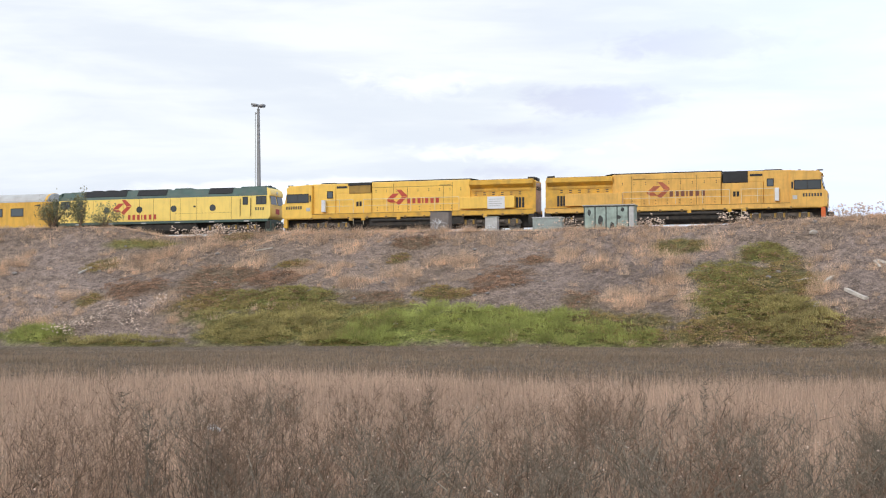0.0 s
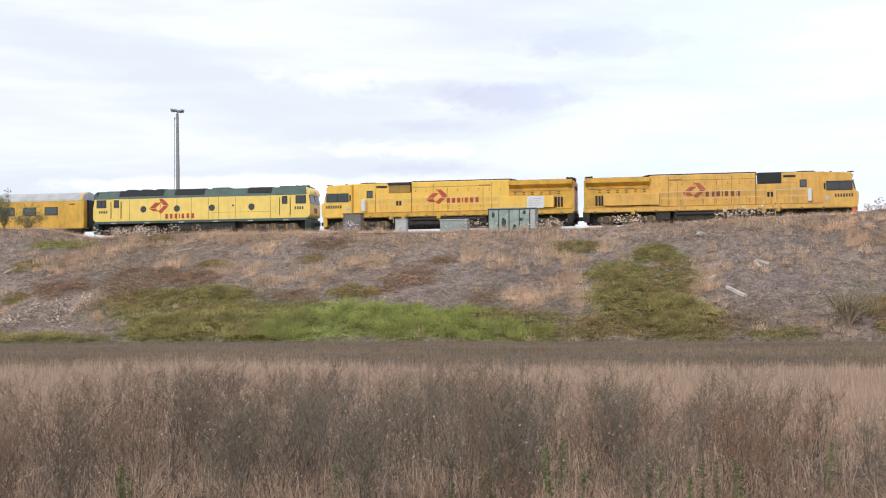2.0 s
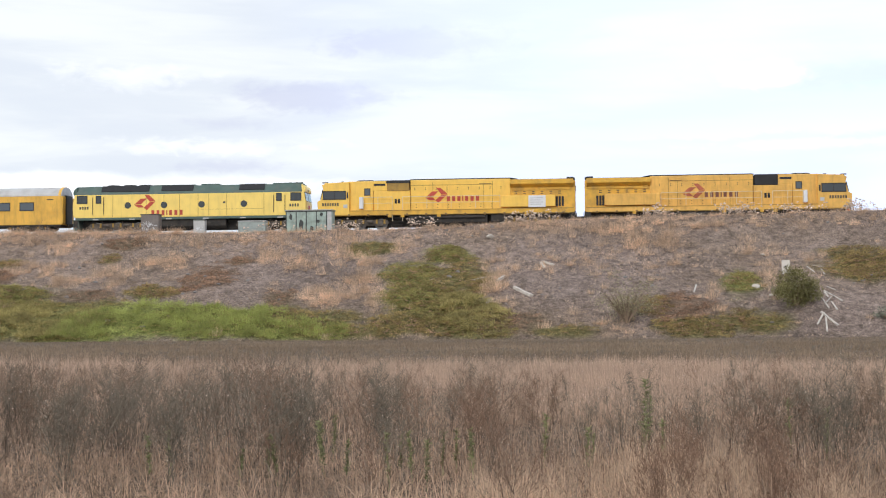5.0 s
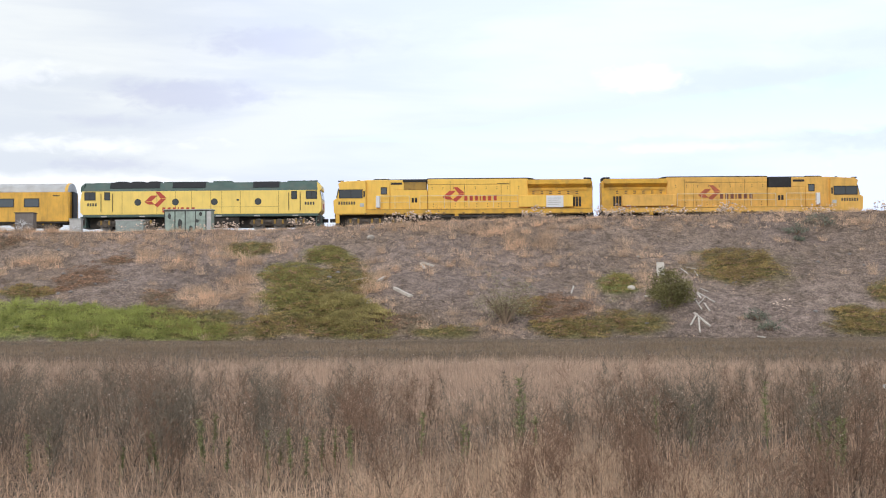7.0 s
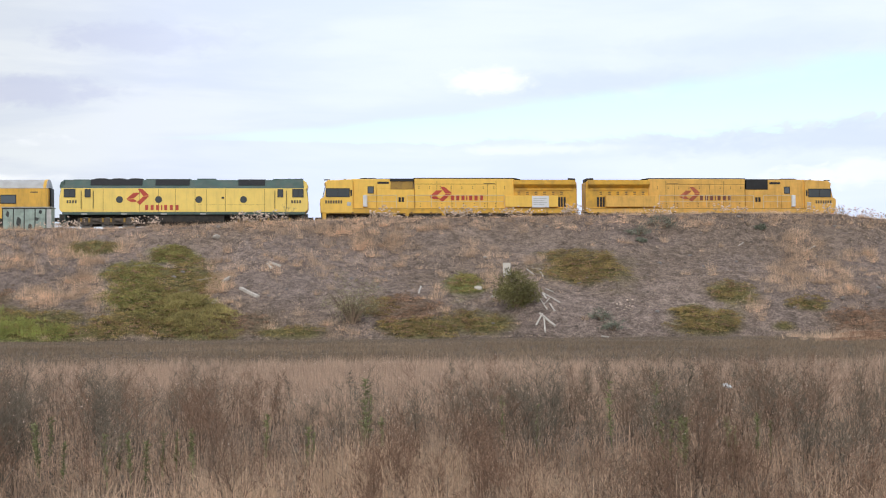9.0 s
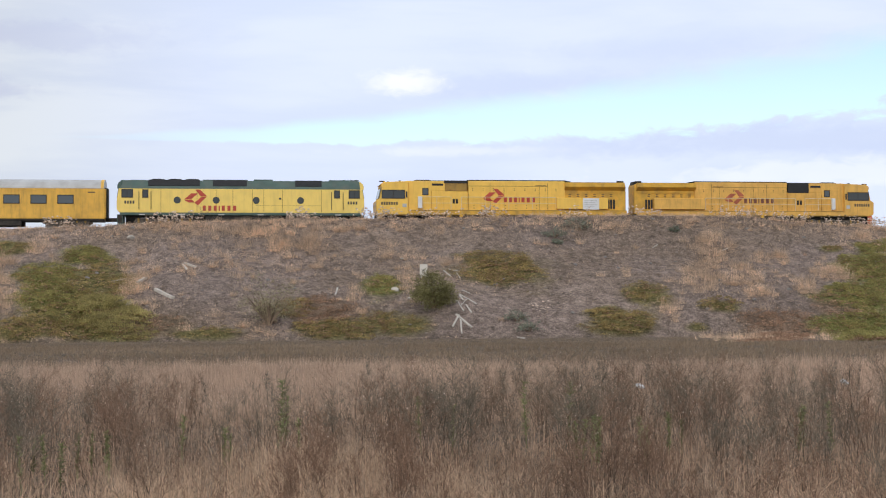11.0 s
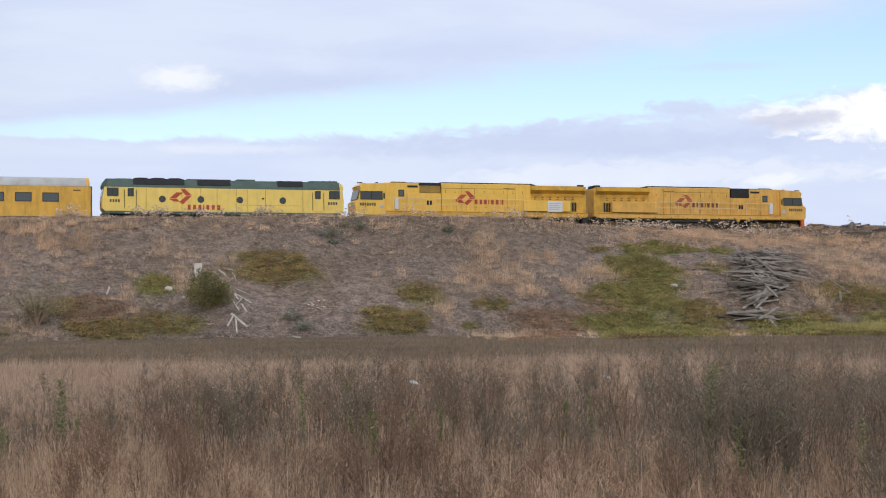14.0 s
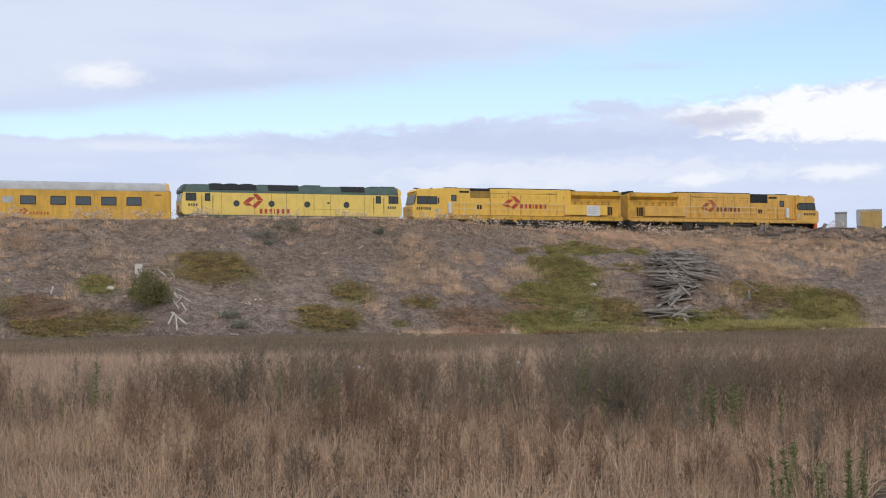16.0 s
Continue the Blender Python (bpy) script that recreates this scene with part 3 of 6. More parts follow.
def leaf_mat(centres, per, spread, high, size, rs):
    """Small leaves turned every way in low cushions round the centres."""
    n = len(centres) * per
    a, r = rs.uniform(0, 6.283, n), rs.uniform(0, 1, n) ** 0.6
    c = np.repeat(centres, per, 0) + np.stack([np.cos(a) * r * spread, np.sin(a) * r * spread, rs.uniform(-0.03, 1, n) * high * (1.1 - r)], 1)
    way = rs.normal(size=(n, 3)) * np.array((1, 1, 0.7))
    way /= np.linalg.norm(way, axis=1)[:, None] + 1e-9
    l = size * rs.uniform(0.6, 1.5, n)
    return spikes(c, c + way * l[:, None], l * 0.75, rs)


def join(sets):
    verts, faces, k = [], [], 0
    for v, fs in sets:
        verts.append(v)
        faces += [f + k for f in fs]
        k += len(v)
    return np.concatenate(verts), faces


STRAW = material("dry_straw_grass", (0.64, 0.465, 0.33), 0.9, var=0.22, scale=0.3, bump=0, island=0.3, spec=0.1, leaf=0.35)
BANK_STRAW = material("bank_straw_grass", (0.71, 0.52, 0.375), 0.9, var=0.35, scale=0.5, bump=0, island=0.4, spec=0.1, leaf=0.35)
STRAW_PALE = material("pale_dry_grass", (0.56, 0.405, 0.305), 0.9, var=0.2, scale=0.15, bump=0, island=0.3, spec=0.1, leaf=0.35)
NEAR_STRAW = material("brown_dry_grass", (0.52, 0.365, 0.265), 0.9, var=0.3, scale=0.5, bump=0, island=0.4, spec=0.1, leaf=0.35)
STALK = material("dead_weed_stalk", (0.228, 0.160, 0.116), 0.9, var=0.3, scale=0.6, bump=0, island=0.45, spec=0.1)
STALK_GREY = material("grey_dead_weed_stalk", (0.205, 0.173, 0.135), 0.9, var=0.25, scale=0.6, bump=0, island=0.4, spec=0.1)
STALK_RED = material("reddish_dead_weed_stalk", (0.25, 0.162, 0.115), 0.9, var=0.25, scale=0.6, bump=0, island=0.4, spec=0.1)
STEM = material("dark_weed_stem", (0.135, 0.100, 0.077), 0.9, var=0.25, scale=0.6, bump=0, island=0.4, spec=0.1)
LAWN_OLIVE = material("yellowing_grass", (0.40, 0.34, 0.145), 0.8, var=0.35, scale=0.5, bump=0, island=0.4, spec=0.2, leaf=0.3)
RED_GRASS = material("reddish_dry_grass", (0.56, 0.385, 0.27), 0.9, var=0.3, scale=0.5, bump=0, island=0.4, spec=0.1, leaf=0.3)
STALK_PALE = material("pale_dead_stalk", (0.30, 0.225, 0.17), 0.9, var=0.3, scale=0.6, bump=0, island=0.45, spec=0.1)
SCRUB = material("dark_brown_scrub", (0.30, 0.225, 0.160), 0.95, var=0.2, scale=0.1, bump=0, island=0.22, spec=0.1, leaf=0.3)
LAWN = material("fresh_green_grass", (0.40, 0.425, 0.140), 0.8, var=0.35, scale=0.6, bump=0, island=0.22, spec=0.2, leaf=0.3)
MAT_GREEN = material("creeping_green_mat", (0.31, 0.28, 0.105), 0.85, var=0.35, scale=0.8, bump=0, island=0.35, spec=0.2, leaf=0.2)
MAT_OLIVE = material("creeping_olive_mat", (0.345, 0.258, 0.11), 0.85, var=0.35, scale=0.8, bump=0, island=0.35, spec=0.2, leaf=0.2)
MAT_RUST = material("creeping_rusty_mat", (0.39, 0.245, 0.165), 0.85, var=0.35, scale=0.8, bump=0, island=0.35, spec=0.2, leaf=0.2)
WEED_GREEN = material("green_weed_leaf", (0.24, 0.245, 0.115), 0.8, var=0.3, scale=2.0, bump=0, island=0.4, leaf=0.3)
FLOWER = material("dry_white_flower_head", (0.72, 0.575, 0.475), 0.9, var=0.2, bump=0, island=0.3)
BLUE_LEAF = material("blue_green_succulent_leaf", (0.20, 0.215, 0.160), 0.7, var=0.2, bump=0, island=0.3)


def sector(n, r0, r1, a0, a1, rs, power=0.5):
    """Random places between two distances and two bearings from the standing place."""
    r = np.sqrt(rs.uniform(r0 * r0, r1 * r1, n)) if power == 0.5 else r0 + (r1 - r0) * rs.uniform(0, 1, n) ** power
    a = np.radians(rs.uniform(a0, a1, n))
    x, y = np.sin(a) * r, np.cos(a) * r
    return np.stack([x, y, height(x, y)], 1)


def field_plants():
    rs = np.random.RandomState(4)
    # dark low scrub in front of the bank
    c = sector(21500, 43, 108, -43, 46, rs)
    c = c[(c[:, 1] < TOE + 0.3) & (rs.uniform(0, 1, len(c)) > 0.9 * apron(c[:, 0], c[:, 1]))]
    h = rs.uniform(0.14, 0.36, len(c)) * (1 + 0.15 * rough_noise(c[:, 0] * 0.3, c[:, 1] * 0.3, 44)) * (1 - 0.62 * smooth((c[:, 1] - 66) / 22))
    sheet("low_scrub", *tuft_spikes(c, 9, h, np.full(len(c), 0.45), 0.75, 0.058, rs), SCRUB, "low dark brown scrub in front of the bank", "scrub")
    # pale grass between weeds and scrub
    c = sector(21000, 23, 50, -44, 47, rs)
    reach = 43.5 + 4.5 * smooth((-np.degrees(np.arctan2(c[:, 0], c[:, 1])) - 12) / 12)
    c = c[np.hypot(c[:, 0], c[:, 1]) < reach]
    h = rs.uniform(0.38, 0.62, len(c)) * (1 + 0.07 * rough_noise(c[:, 0] * 0.6, c[:, 1] * 0.6, 45))
    far = tuft_spikes(c, 12, h, np.full(len(c), 0.20), 0.30, 0.018, rs)
    c = sector(7000, 11, 24, -44, 47, rs)
    near = blades(*tufts(c, 6, rs.uniform(0.28, 0.56, len(c)), np.full(len(c), 0.18), 0.70, 0.008, rs), droop=0.3, rs=rs)
    sheet("field_grass", *far, STRAW_PALE, "pale dry grass covering the field", "grass")
    sheet("brown_field_grass", *near, NEAR_STRAW, "brown dry grass under the dead weeds", "grass")
    # near dry grass between the weeds: reddish, with clumps of pale straw
    c = sector(17000, 4, 18, -44, 47, rs)
    bearing, away = np.degrees(np.arctan2(c[:, 0], c[:, 1])), np.hypot(c[:, 0], c[:, 1])
    thick = smooth(0.5 + 0.5 * rough_noise(c[:, 0] * 0.8, c[:, 1] * 0.8, 51))
    pale = np.zeros(len(c))
    for deg, r, wide, deep, most in ((2.3, 13.6, 2.6, 2.4, 1.0), (-3.2, 13.0, 1.6, 1.2, 0.7), (8.5, 12.2, 1.8, 1.2, 0.6), (-9.0, 12.0, 1.5, 1.0, 0.5), (13.5, 10.0, 2.5, 1.2, 0.5), (-33, 14, 2, 1.0, 0.4)):
        q = ((bearing - deg) / wide) ** 2 + ((away - r) / deep) ** 2
        pale = np.maximum(pale, most * np.exp(-q * 1.2))
    straw = rs.uniform(0, 1, len(c)) < pale + 0.07 * thick
    d, e = c[straw], c[~straw & (rs.uniform(0, 1, len(c)) < 0.35 + 0.6 * thick)]
    b = blades(*tufts(d, 15, rs.uniform(0.34, 0.70, len(d)), np.full(len(d), 0.12), 0.42, 0.006, rs), droop=0.35, rs=rs)
    sheet("near_grass", *b, STRAW, "tangled pale straw grass between dead weeds", "grass")
    b = blades(*tufts(e, 7, rs.uniform(0.18, 0.50, len(e)), np.full(len(e), 0.16), 1.0, 0.006, rs), droop=0.35, rs=rs)
    sheet("reddish_grass", *b, RED_GRASS, "tangled reddish dry grass between dead weeds", "grass")


def dead_weed(rs, stems=6, tall=1.0, spread=0.22, bushy=1.0, bare=0.22):
    """One dead weed: stalks fanned out from the root, bare below, each forking into slanting branches, twigs and fine twiglets. Returns bases, tips and widths."""
    rows = []
    for _ in range(stems):
        p = np.array((rs.normal(0, 0.03), rs.normal(0, 0.03), -0.03))
        a0, tilt = rs.uniform(0, 6.283), abs(rs.normal(0, spread))
        lean = np.array((math.cos(a0), math.sin(a0))) * math.tan(min(tilt, 0.6))
        h = tall * rs.uniform(0.6, 1.05) * (1 - 0.25 * min(tilt, 0.6))
        knots = [p]
        for k in range(1, 6):
            s = k / 5
            bend = s ** 0.8
            q = p + np.array((lean[0] * bend * h + rs.normal(0, 0.018), lean[1] * bend * h + rs.normal(0, 0.018), h * s))
            rows.append((knots[-1], q + (q - knots[-1]) * 0.06, 0.0165 * (1.1 - 0.8 * s)))
            knots.append(q)
        for _ in range(int(rs.randint(9, 14) * bushy)):
            s = bare + (0.99 - bare) * rs.uniform(0, 1) ** 0.8
            k = min(int(s * 5), 4)
            o = knots[k] + (knots[k + 1] - knots[k]) * (s * 5 - k)
            a = a0 + rs.normal(0, 1.3)
            l, up = h * rs.uniform(0.18, 0.40) * (1.25 - 0.80 * s), rs.uniform(0.45, 0.88)
            out = math.sqrt(1 - up * up)
            e = o + l * np.array((math.cos(a) * out, math.sin(a) * out, up))
            e2 = e + l * 0.45 * np.array((math.cos(a) * out * 0.5, math.sin(a) * out * 0.5, up))
            rows += [(o, e, 0.0052), (e, e2, 0.0040)]
            for _ in range(rs.randint(4, 8)):
                u = rs.uniform(0.2, 1.4)
                f = o + (e - o) * u if u < 1 else e + (e2 - e) * (u - 1) / 0.4
                g = f + np.array((rs.normal(0, 0.042), rs.normal(0, 0.042), rs.uniform(0.015, 0.085))) * h
                rows.append((f, g, 0.0038))
                c = f + (g - f) * rs.uniform(0.4, 0.9)
                rows.append((c, c + np.array((rs.normal(0, 0.022), rs.normal(0, 0.022), rs.uniform(0.0, 0.04))) * h, 0.0034))
    return [np.array(v) for v in zip(*rows)]


def scatter_weeds(name, centres, scale, kinds, mat, label, rs, widen=1.0, stem_mat=None):
    """Weeds of the given kinds at the centres; with stem_mat the stout stems get a tint of their own."""
    sets, stems = [], []
    pick = rs.randint(0, len(kinds), len(centres))
    for i, (b, t, w) in enumerate(kinds):
        c, s = centres[pick == i], scale[pick == i]
        if not len(c):
            continue
        a = rs.uniform(0, 6.283, len(c))
        rot = np.stack([np.stack([np.cos(a), -np.sin(a), 0 * a], 1), np.stack([np.sin(a), np.cos(a), 0 * a], 1), np.stack([0 * a, 0 * a, 1 + 0 * a], 1)], 1) * s[:, None, None]
        B = (np.einsum("nij,kj->nki", rot, b) + c[:, None]).reshape(-1, 3)
        T = (np.einsum("nij,kj->nki", rot, t) + c[:, None]).reshape(-1, 3)
        W = np.tile(w, len(c)) * widen
        stout = (W > 0.0055) & (stem_mat is not None)
        sets.append(spikes(B[~stout], T[~stout], W[~stout], rs))
        if stout.any():
            stems.append(spikes(B[stout], T[stout], W[stout], rs))
    if stems:
        sheet("weed_stems", *join(stems), stem_mat, "dark stems of the dead weeds", "weeds")
    return sheet(name, *join(sets), mat, label, "weeds")


def weeds():
    rs = np.random.RandomState(9)
    # wide fans on bare stems, and slimmer upright ones
    fans = [dead_weed(rs, rs.randint(9, 14), 1.0, rs.uniform(0.28, 0.42), rs.uniform(0.85, 1.1), 0.34) for _ in range(12)]
    kinds = [dead_weed(rs, rs.randint(5, 9), 1.0, rs.uniform(0.12, 0.24), rs.uniform(0.8, 1.1), 0.35) for _ in range(14)]
    thin = [dead_weed(rs, rs.randint(1, 3), rs.uniform(0.9, 1.1), 0.14, 0.45, 0.3) for _ in range(10)]
    looks = ((STALK, "thicket of dead brown weeds with fine twigs"), (STALK_GREY, "grey-brown dead weeds with fine twigs"), (STALK_RED, "reddish dead weeds with fine twigs"))

    def stand(name, c, h, forms, widen=1.0, mix=(0.36, 0.80)):
        """The same stand in three tints, each tint in its own drift."""
        v = 0.5 + 0.35 * rough_noise(c[:, 0] * 0.9, c[:, 1] * 0.9, 63) + rs.normal(0, 0.15, len(c))
        for i, (mat, label) in enumerate(looks):
            k = (v < mix[0], (v >= mix[0]) & (v < mix[1]), v >= mix[1])[i]
            if k.any():
                scatter_weeds(name, c[k], h[k], forms, mat, label, rs, widen, STEM)

    c = sector(250, 15.2, 22.5, -43, 46, rs)
    bearing, away = np.degrees(np.arctan2(c[:, 0], c[:, 1])), np.hypot(c[:, 0], c[:, 1])
    gap = 1 - 0.75 * np.exp(-((bearing - 1.5) / 4.5) ** 2)
    gap = gap * (1 - 0.45 * smooth((-bearing - 18) / 8)) * (1 - 0.45 * smooth((bearing - 5) / 6))
    keep = rs.uniform(0, 1, len(gap)) < gap
    c, bearing, away = c[keep], bearing[keep], away[keep]
    h = (1.55 + 0.12 * np.exp(-((bearing + 13) / 8) ** 2) + 0.10 * smooth((bearing + 2) / 14) + 0.10 * smooth((-bearing - 20) / 6) - 0.022 * away) * rs.uniform(0.76, 1.06, len(c))
    stand("dead_weeds", c, h, fans)
    c = sector(880, 15.0, 24.0, -43, 46, rs)
    bearing, away = np.degrees(np.arctan2(c[:, 0], c[:, 1])), np.hypot(c[:, 0], c[:, 1])
    right = smooth((bearing - 2) / 10)
    thick = smooth(0.50 + 0.55 * rough_noise(c[:, 0] * 0.7, c[:, 1] * 0.7, 61))
    keep = rs.uniform(0, 1, len(c)) < 0.14 + 0.32 * thick + 0.14 * right - 0.06 * np.exp(-((bearing - 1.5) / 4.5) ** 2) - 0.19 * smooth((-bearing - 18) / 8)
    h = (1.48 + 0.12 * right + 0.12 * smooth((-bearing - 20) / 6) - 0.022 * away) * (0.70 + 0.28 * thick) * rs.uniform(0.78, 1.10, len(c))
    stand("slender_dead_weeds", c[keep], h[keep], kinds)
    c = sector(130, 20.5, 28.0, -43, -10, rs)
    c = c[rs.uniform(0, 1, len(c)) < (0.35 + 0.5 * smooth(0.5 + 0.6 * rough_noise(c[:, 0] * 0.5, c[:, 1] * 0.5, 66))) * smooth((-np.degrees(np.arctan2(c[:, 0], c[:, 1])) - 8) / 6)]
    east = sector(60, 22.0, 30.0, 10, 46, rs)
    c = np.concatenate([c, east[rs.uniform(0, 1, len(east)) < 0.35 + 0.6 * smooth(0.5 + 0.6 * rough_noise(east[:, 0] * 0.5, east[:, 1] * 0.5, 67))]])
    stand("far_dead_weeds", c, rs.uniform(0.85, 1.18, len(c)), fans[:5] + kinds[:6])
    c = sector(58, 11.0, 15.0, -43, 8, rs)
    c = c[rs.uniform(0, 1, len(c)) < 0.45 - 0.4 * smooth((np.degrees(np.arctan2(c[:, 0], c[:, 1])) + 14) / 12)]
    stand("low_dead_weeds", c, rs.uniform(0.6, 1.0, len(c)), kinds)
    # smaller ones towards the standing place
    c = sector(230, 7.2, 15.4, 1, 46, rs)
    r = np.hypot(c[:, 0], c[:, 1])
    c = c[rs.uniform(0, 1, len(c)) < 1.25 - 0.055 * r]
    r = np.hypot(c[:, 0], c[:, 1])
    stand("small_dead_weeds", c, 0.056 * r * rs.uniform(0.7, 1.1, len(c)), kinds)
    # single tall bushes that stand nearer than the rest
    spots = ((29.6, 13.3, 1.40), (29.2, 13.5, 1.15), (28.9, 13.1, 1.25), (30.0, 13.0, 1.05), (28.6, 13.7, 1.0), (27.2, 13.5, 1.38), (30.6, 13.7, 1.15), (25.9, 13.7, 1.05), (8.5, 16.0, 1.32), (13.0, 16.2, 1.30), (-12.4, 14.6, 1.15), (-16.8, 14.4, 1.2), (-20.5, 14.8, 1.25), (-25.4, 14.6, 1.2))
    c = np.array([(math.sin(math.radians(q)) * r, math.cos(math.radians(q)) * r) for q, r, _ in spots])
    tight = [dead_weed(rs, 12, 1.0, 0.20, 1.25, 0.34) for _ in range(4)]
    scatter_weeds("tall_dead_weeds", np.column_stack([c, height(c[:, 0], c[:, 1])]), np.array([h for _, _, h in spots]), tight, STALK_GREY, "tall bushy dead weeds standing out of the thicket", rs, 1.25)
    c = sector(1100, 9.5, 24, -43, 46, rs)
    scatter_weeds("thin_dead_weeds", c, rs.uniform(0.45, 0.95, len(c)), thin, STALK_PALE, "single pale dead stalks standing in the grass", rs)
    c = sector(620, 6.5, 16, -4, 46, rs)
    scatter_weeds("short_dead_weeds", c, rs.uniform(0.35, 0.75, len(c)), thin, STALK_RED, "short reddish dead weeds in the near grass", rs)
    # stalks that stand over the weeds with a dark leafy head
    dock = []
    for _ in range(7):
        rows = []
        p, q = np.zeros(3), np.array((rs.normal(0, 0.05), rs.normal(0, 0.05), 1.0))
        bow = np.array((rs.normal(0, 0.03), rs.normal(0, 0.03), 0.5))
        rows += [(p, bow, 0.012), (bow, q, 0.009)]
        long = rs.uniform(0.16, 0.34)
        for k in range(80):
            u = rs.uniform(0, 1)
            o = bow + (q - bow) * (1 - 2 * long * u) + rs.normal(0, 0.014, 3)
            wide = 0.030 + 0.020 * u
            rows.append((o, o + np.array((rs.normal(0, wide), rs.normal(0, wide), rs.uniform(0.0, 0.06))), rs.uniform(0.006, 0.011)))
        dock.append([np.array(v) for v in zip(*rows)])
    c = sector(40, 17, 25, -42, 45, rs)
    scatter_weeds("leafy_stalks", c, rs.uniform(0.80, 1.15, len(c)), dock, STALK_GREY, "tall dark stalks with leafy heads over the weeds", rs)
    # green ones: leafy stems with a looser head
    leafy = []
    for _ in range(5):
        rows = []
        q = np.array((rs.normal(0, 0.06), rs.normal(0, 0.06), 1.0))
        rows.append((np.zeros(3), q, 0.016))
        for k in range(130):
            u = rs.uniform(0.25, 1.0)
            a, l = rs.uniform(0, 6.283), rs.uniform(0.04, 0.12)
            o = q * u
            rows.append((o, o + np.array((math.cos(a) * l, math.sin(a) * l, rs.uniform(-0.02, 0.07))), rs.uniform(0.007, 0.014)))
        leafy.append([np.array(v) for v in zip(*rows)])
    green_spots = ((1.25, 17.0, 1.05, 1), (2.2, 17.6, 0.7, 2), (-0.8, 16.5, 0.62, 4), (-10.4, 16.5, 0.72, 3), (-13.5, 15.5, 0.5, 3), (-23.7, 15.2, 0.55, 3), (-8.3, 15.0, 0.6, 5), (-5.5, 16, 0.6, 4), (12.2, 17.5, 0.95, 2), (14.1, 16.0, 0.62, 9),
             (16, 17, 0.6, 3), (21.5, 17, 0.7, 3), (27.4, 13.6, 1.30, 2), (35.0, 13.0, 0.75, 12), (46.8, 7.0, 0.55, 12), (29.4, 13.0, 0.85, 4), (7.0, 17.5, 0.7, 2), (-31, 16, 0.6, 4), (-17.5, 16, 0.6, 2))
    rows, hs = [], []
    for deg, r, h, n in green_spots:
        for _ in range(n):
            a, q = math.radians(deg) + rs.normal(0, 0.25) / r * (n > 1), r + rs.normal(0, 0.4) * (n > 1)
            rows.append((math.sin(a) * q, math.cos(a) * q))
            hs.append(h * rs.uniform(0.75, 1.05))
    c = np.array(rows)
    scatter_weeds("green_weeds", np.column_stack([c, height(c[:, 0], c[:, 1])]), np.array(hs), leafy, WEED_GREEN, "green leafy weeds among the dead stalks", rs, 1.5)
    # small pale seed heads on the stalks
    c = sector(4200, 13, 26, -42, 45, rs)
    m = len(c)
    c[:, 2] += rs.uniform(0.35, 1.05, m)
    shape = np.array(((1, 0, 0), (0, 1, 0), (-1, 0, 0), (0, -1, 0), (0, 0, 0.8), (0, 0, -0.6)), float)
    v = shape[None] * rs.uniform(0.004, 0.009, m)[:, None, None] + c[:, None]
    k = np.arange(m)[:, None] * 6
    f = np.concatenate([k + np.array([[i, (i + 1) % 4, 4]]) for i in range(4)] + [k + np.array([[(i + 1) % 4, i, 5]]) for i in range(4)])
    sheet("seed_heads", v.reshape(-1, 3), [f], FLOWER, "small pale seed heads on dead weeds", "seed heads")


field_plants()
weeds()


def bank_points(n, rs, x0=-95, x1=110, s0=0.0, s1=1.12):
    x = rs.uniform(x0, x1, n)
    y = TOE + (BROW - TOE) * rs.uniform(s0, s1, n)
    return np.stack([x, y, height(x, y)], 1)


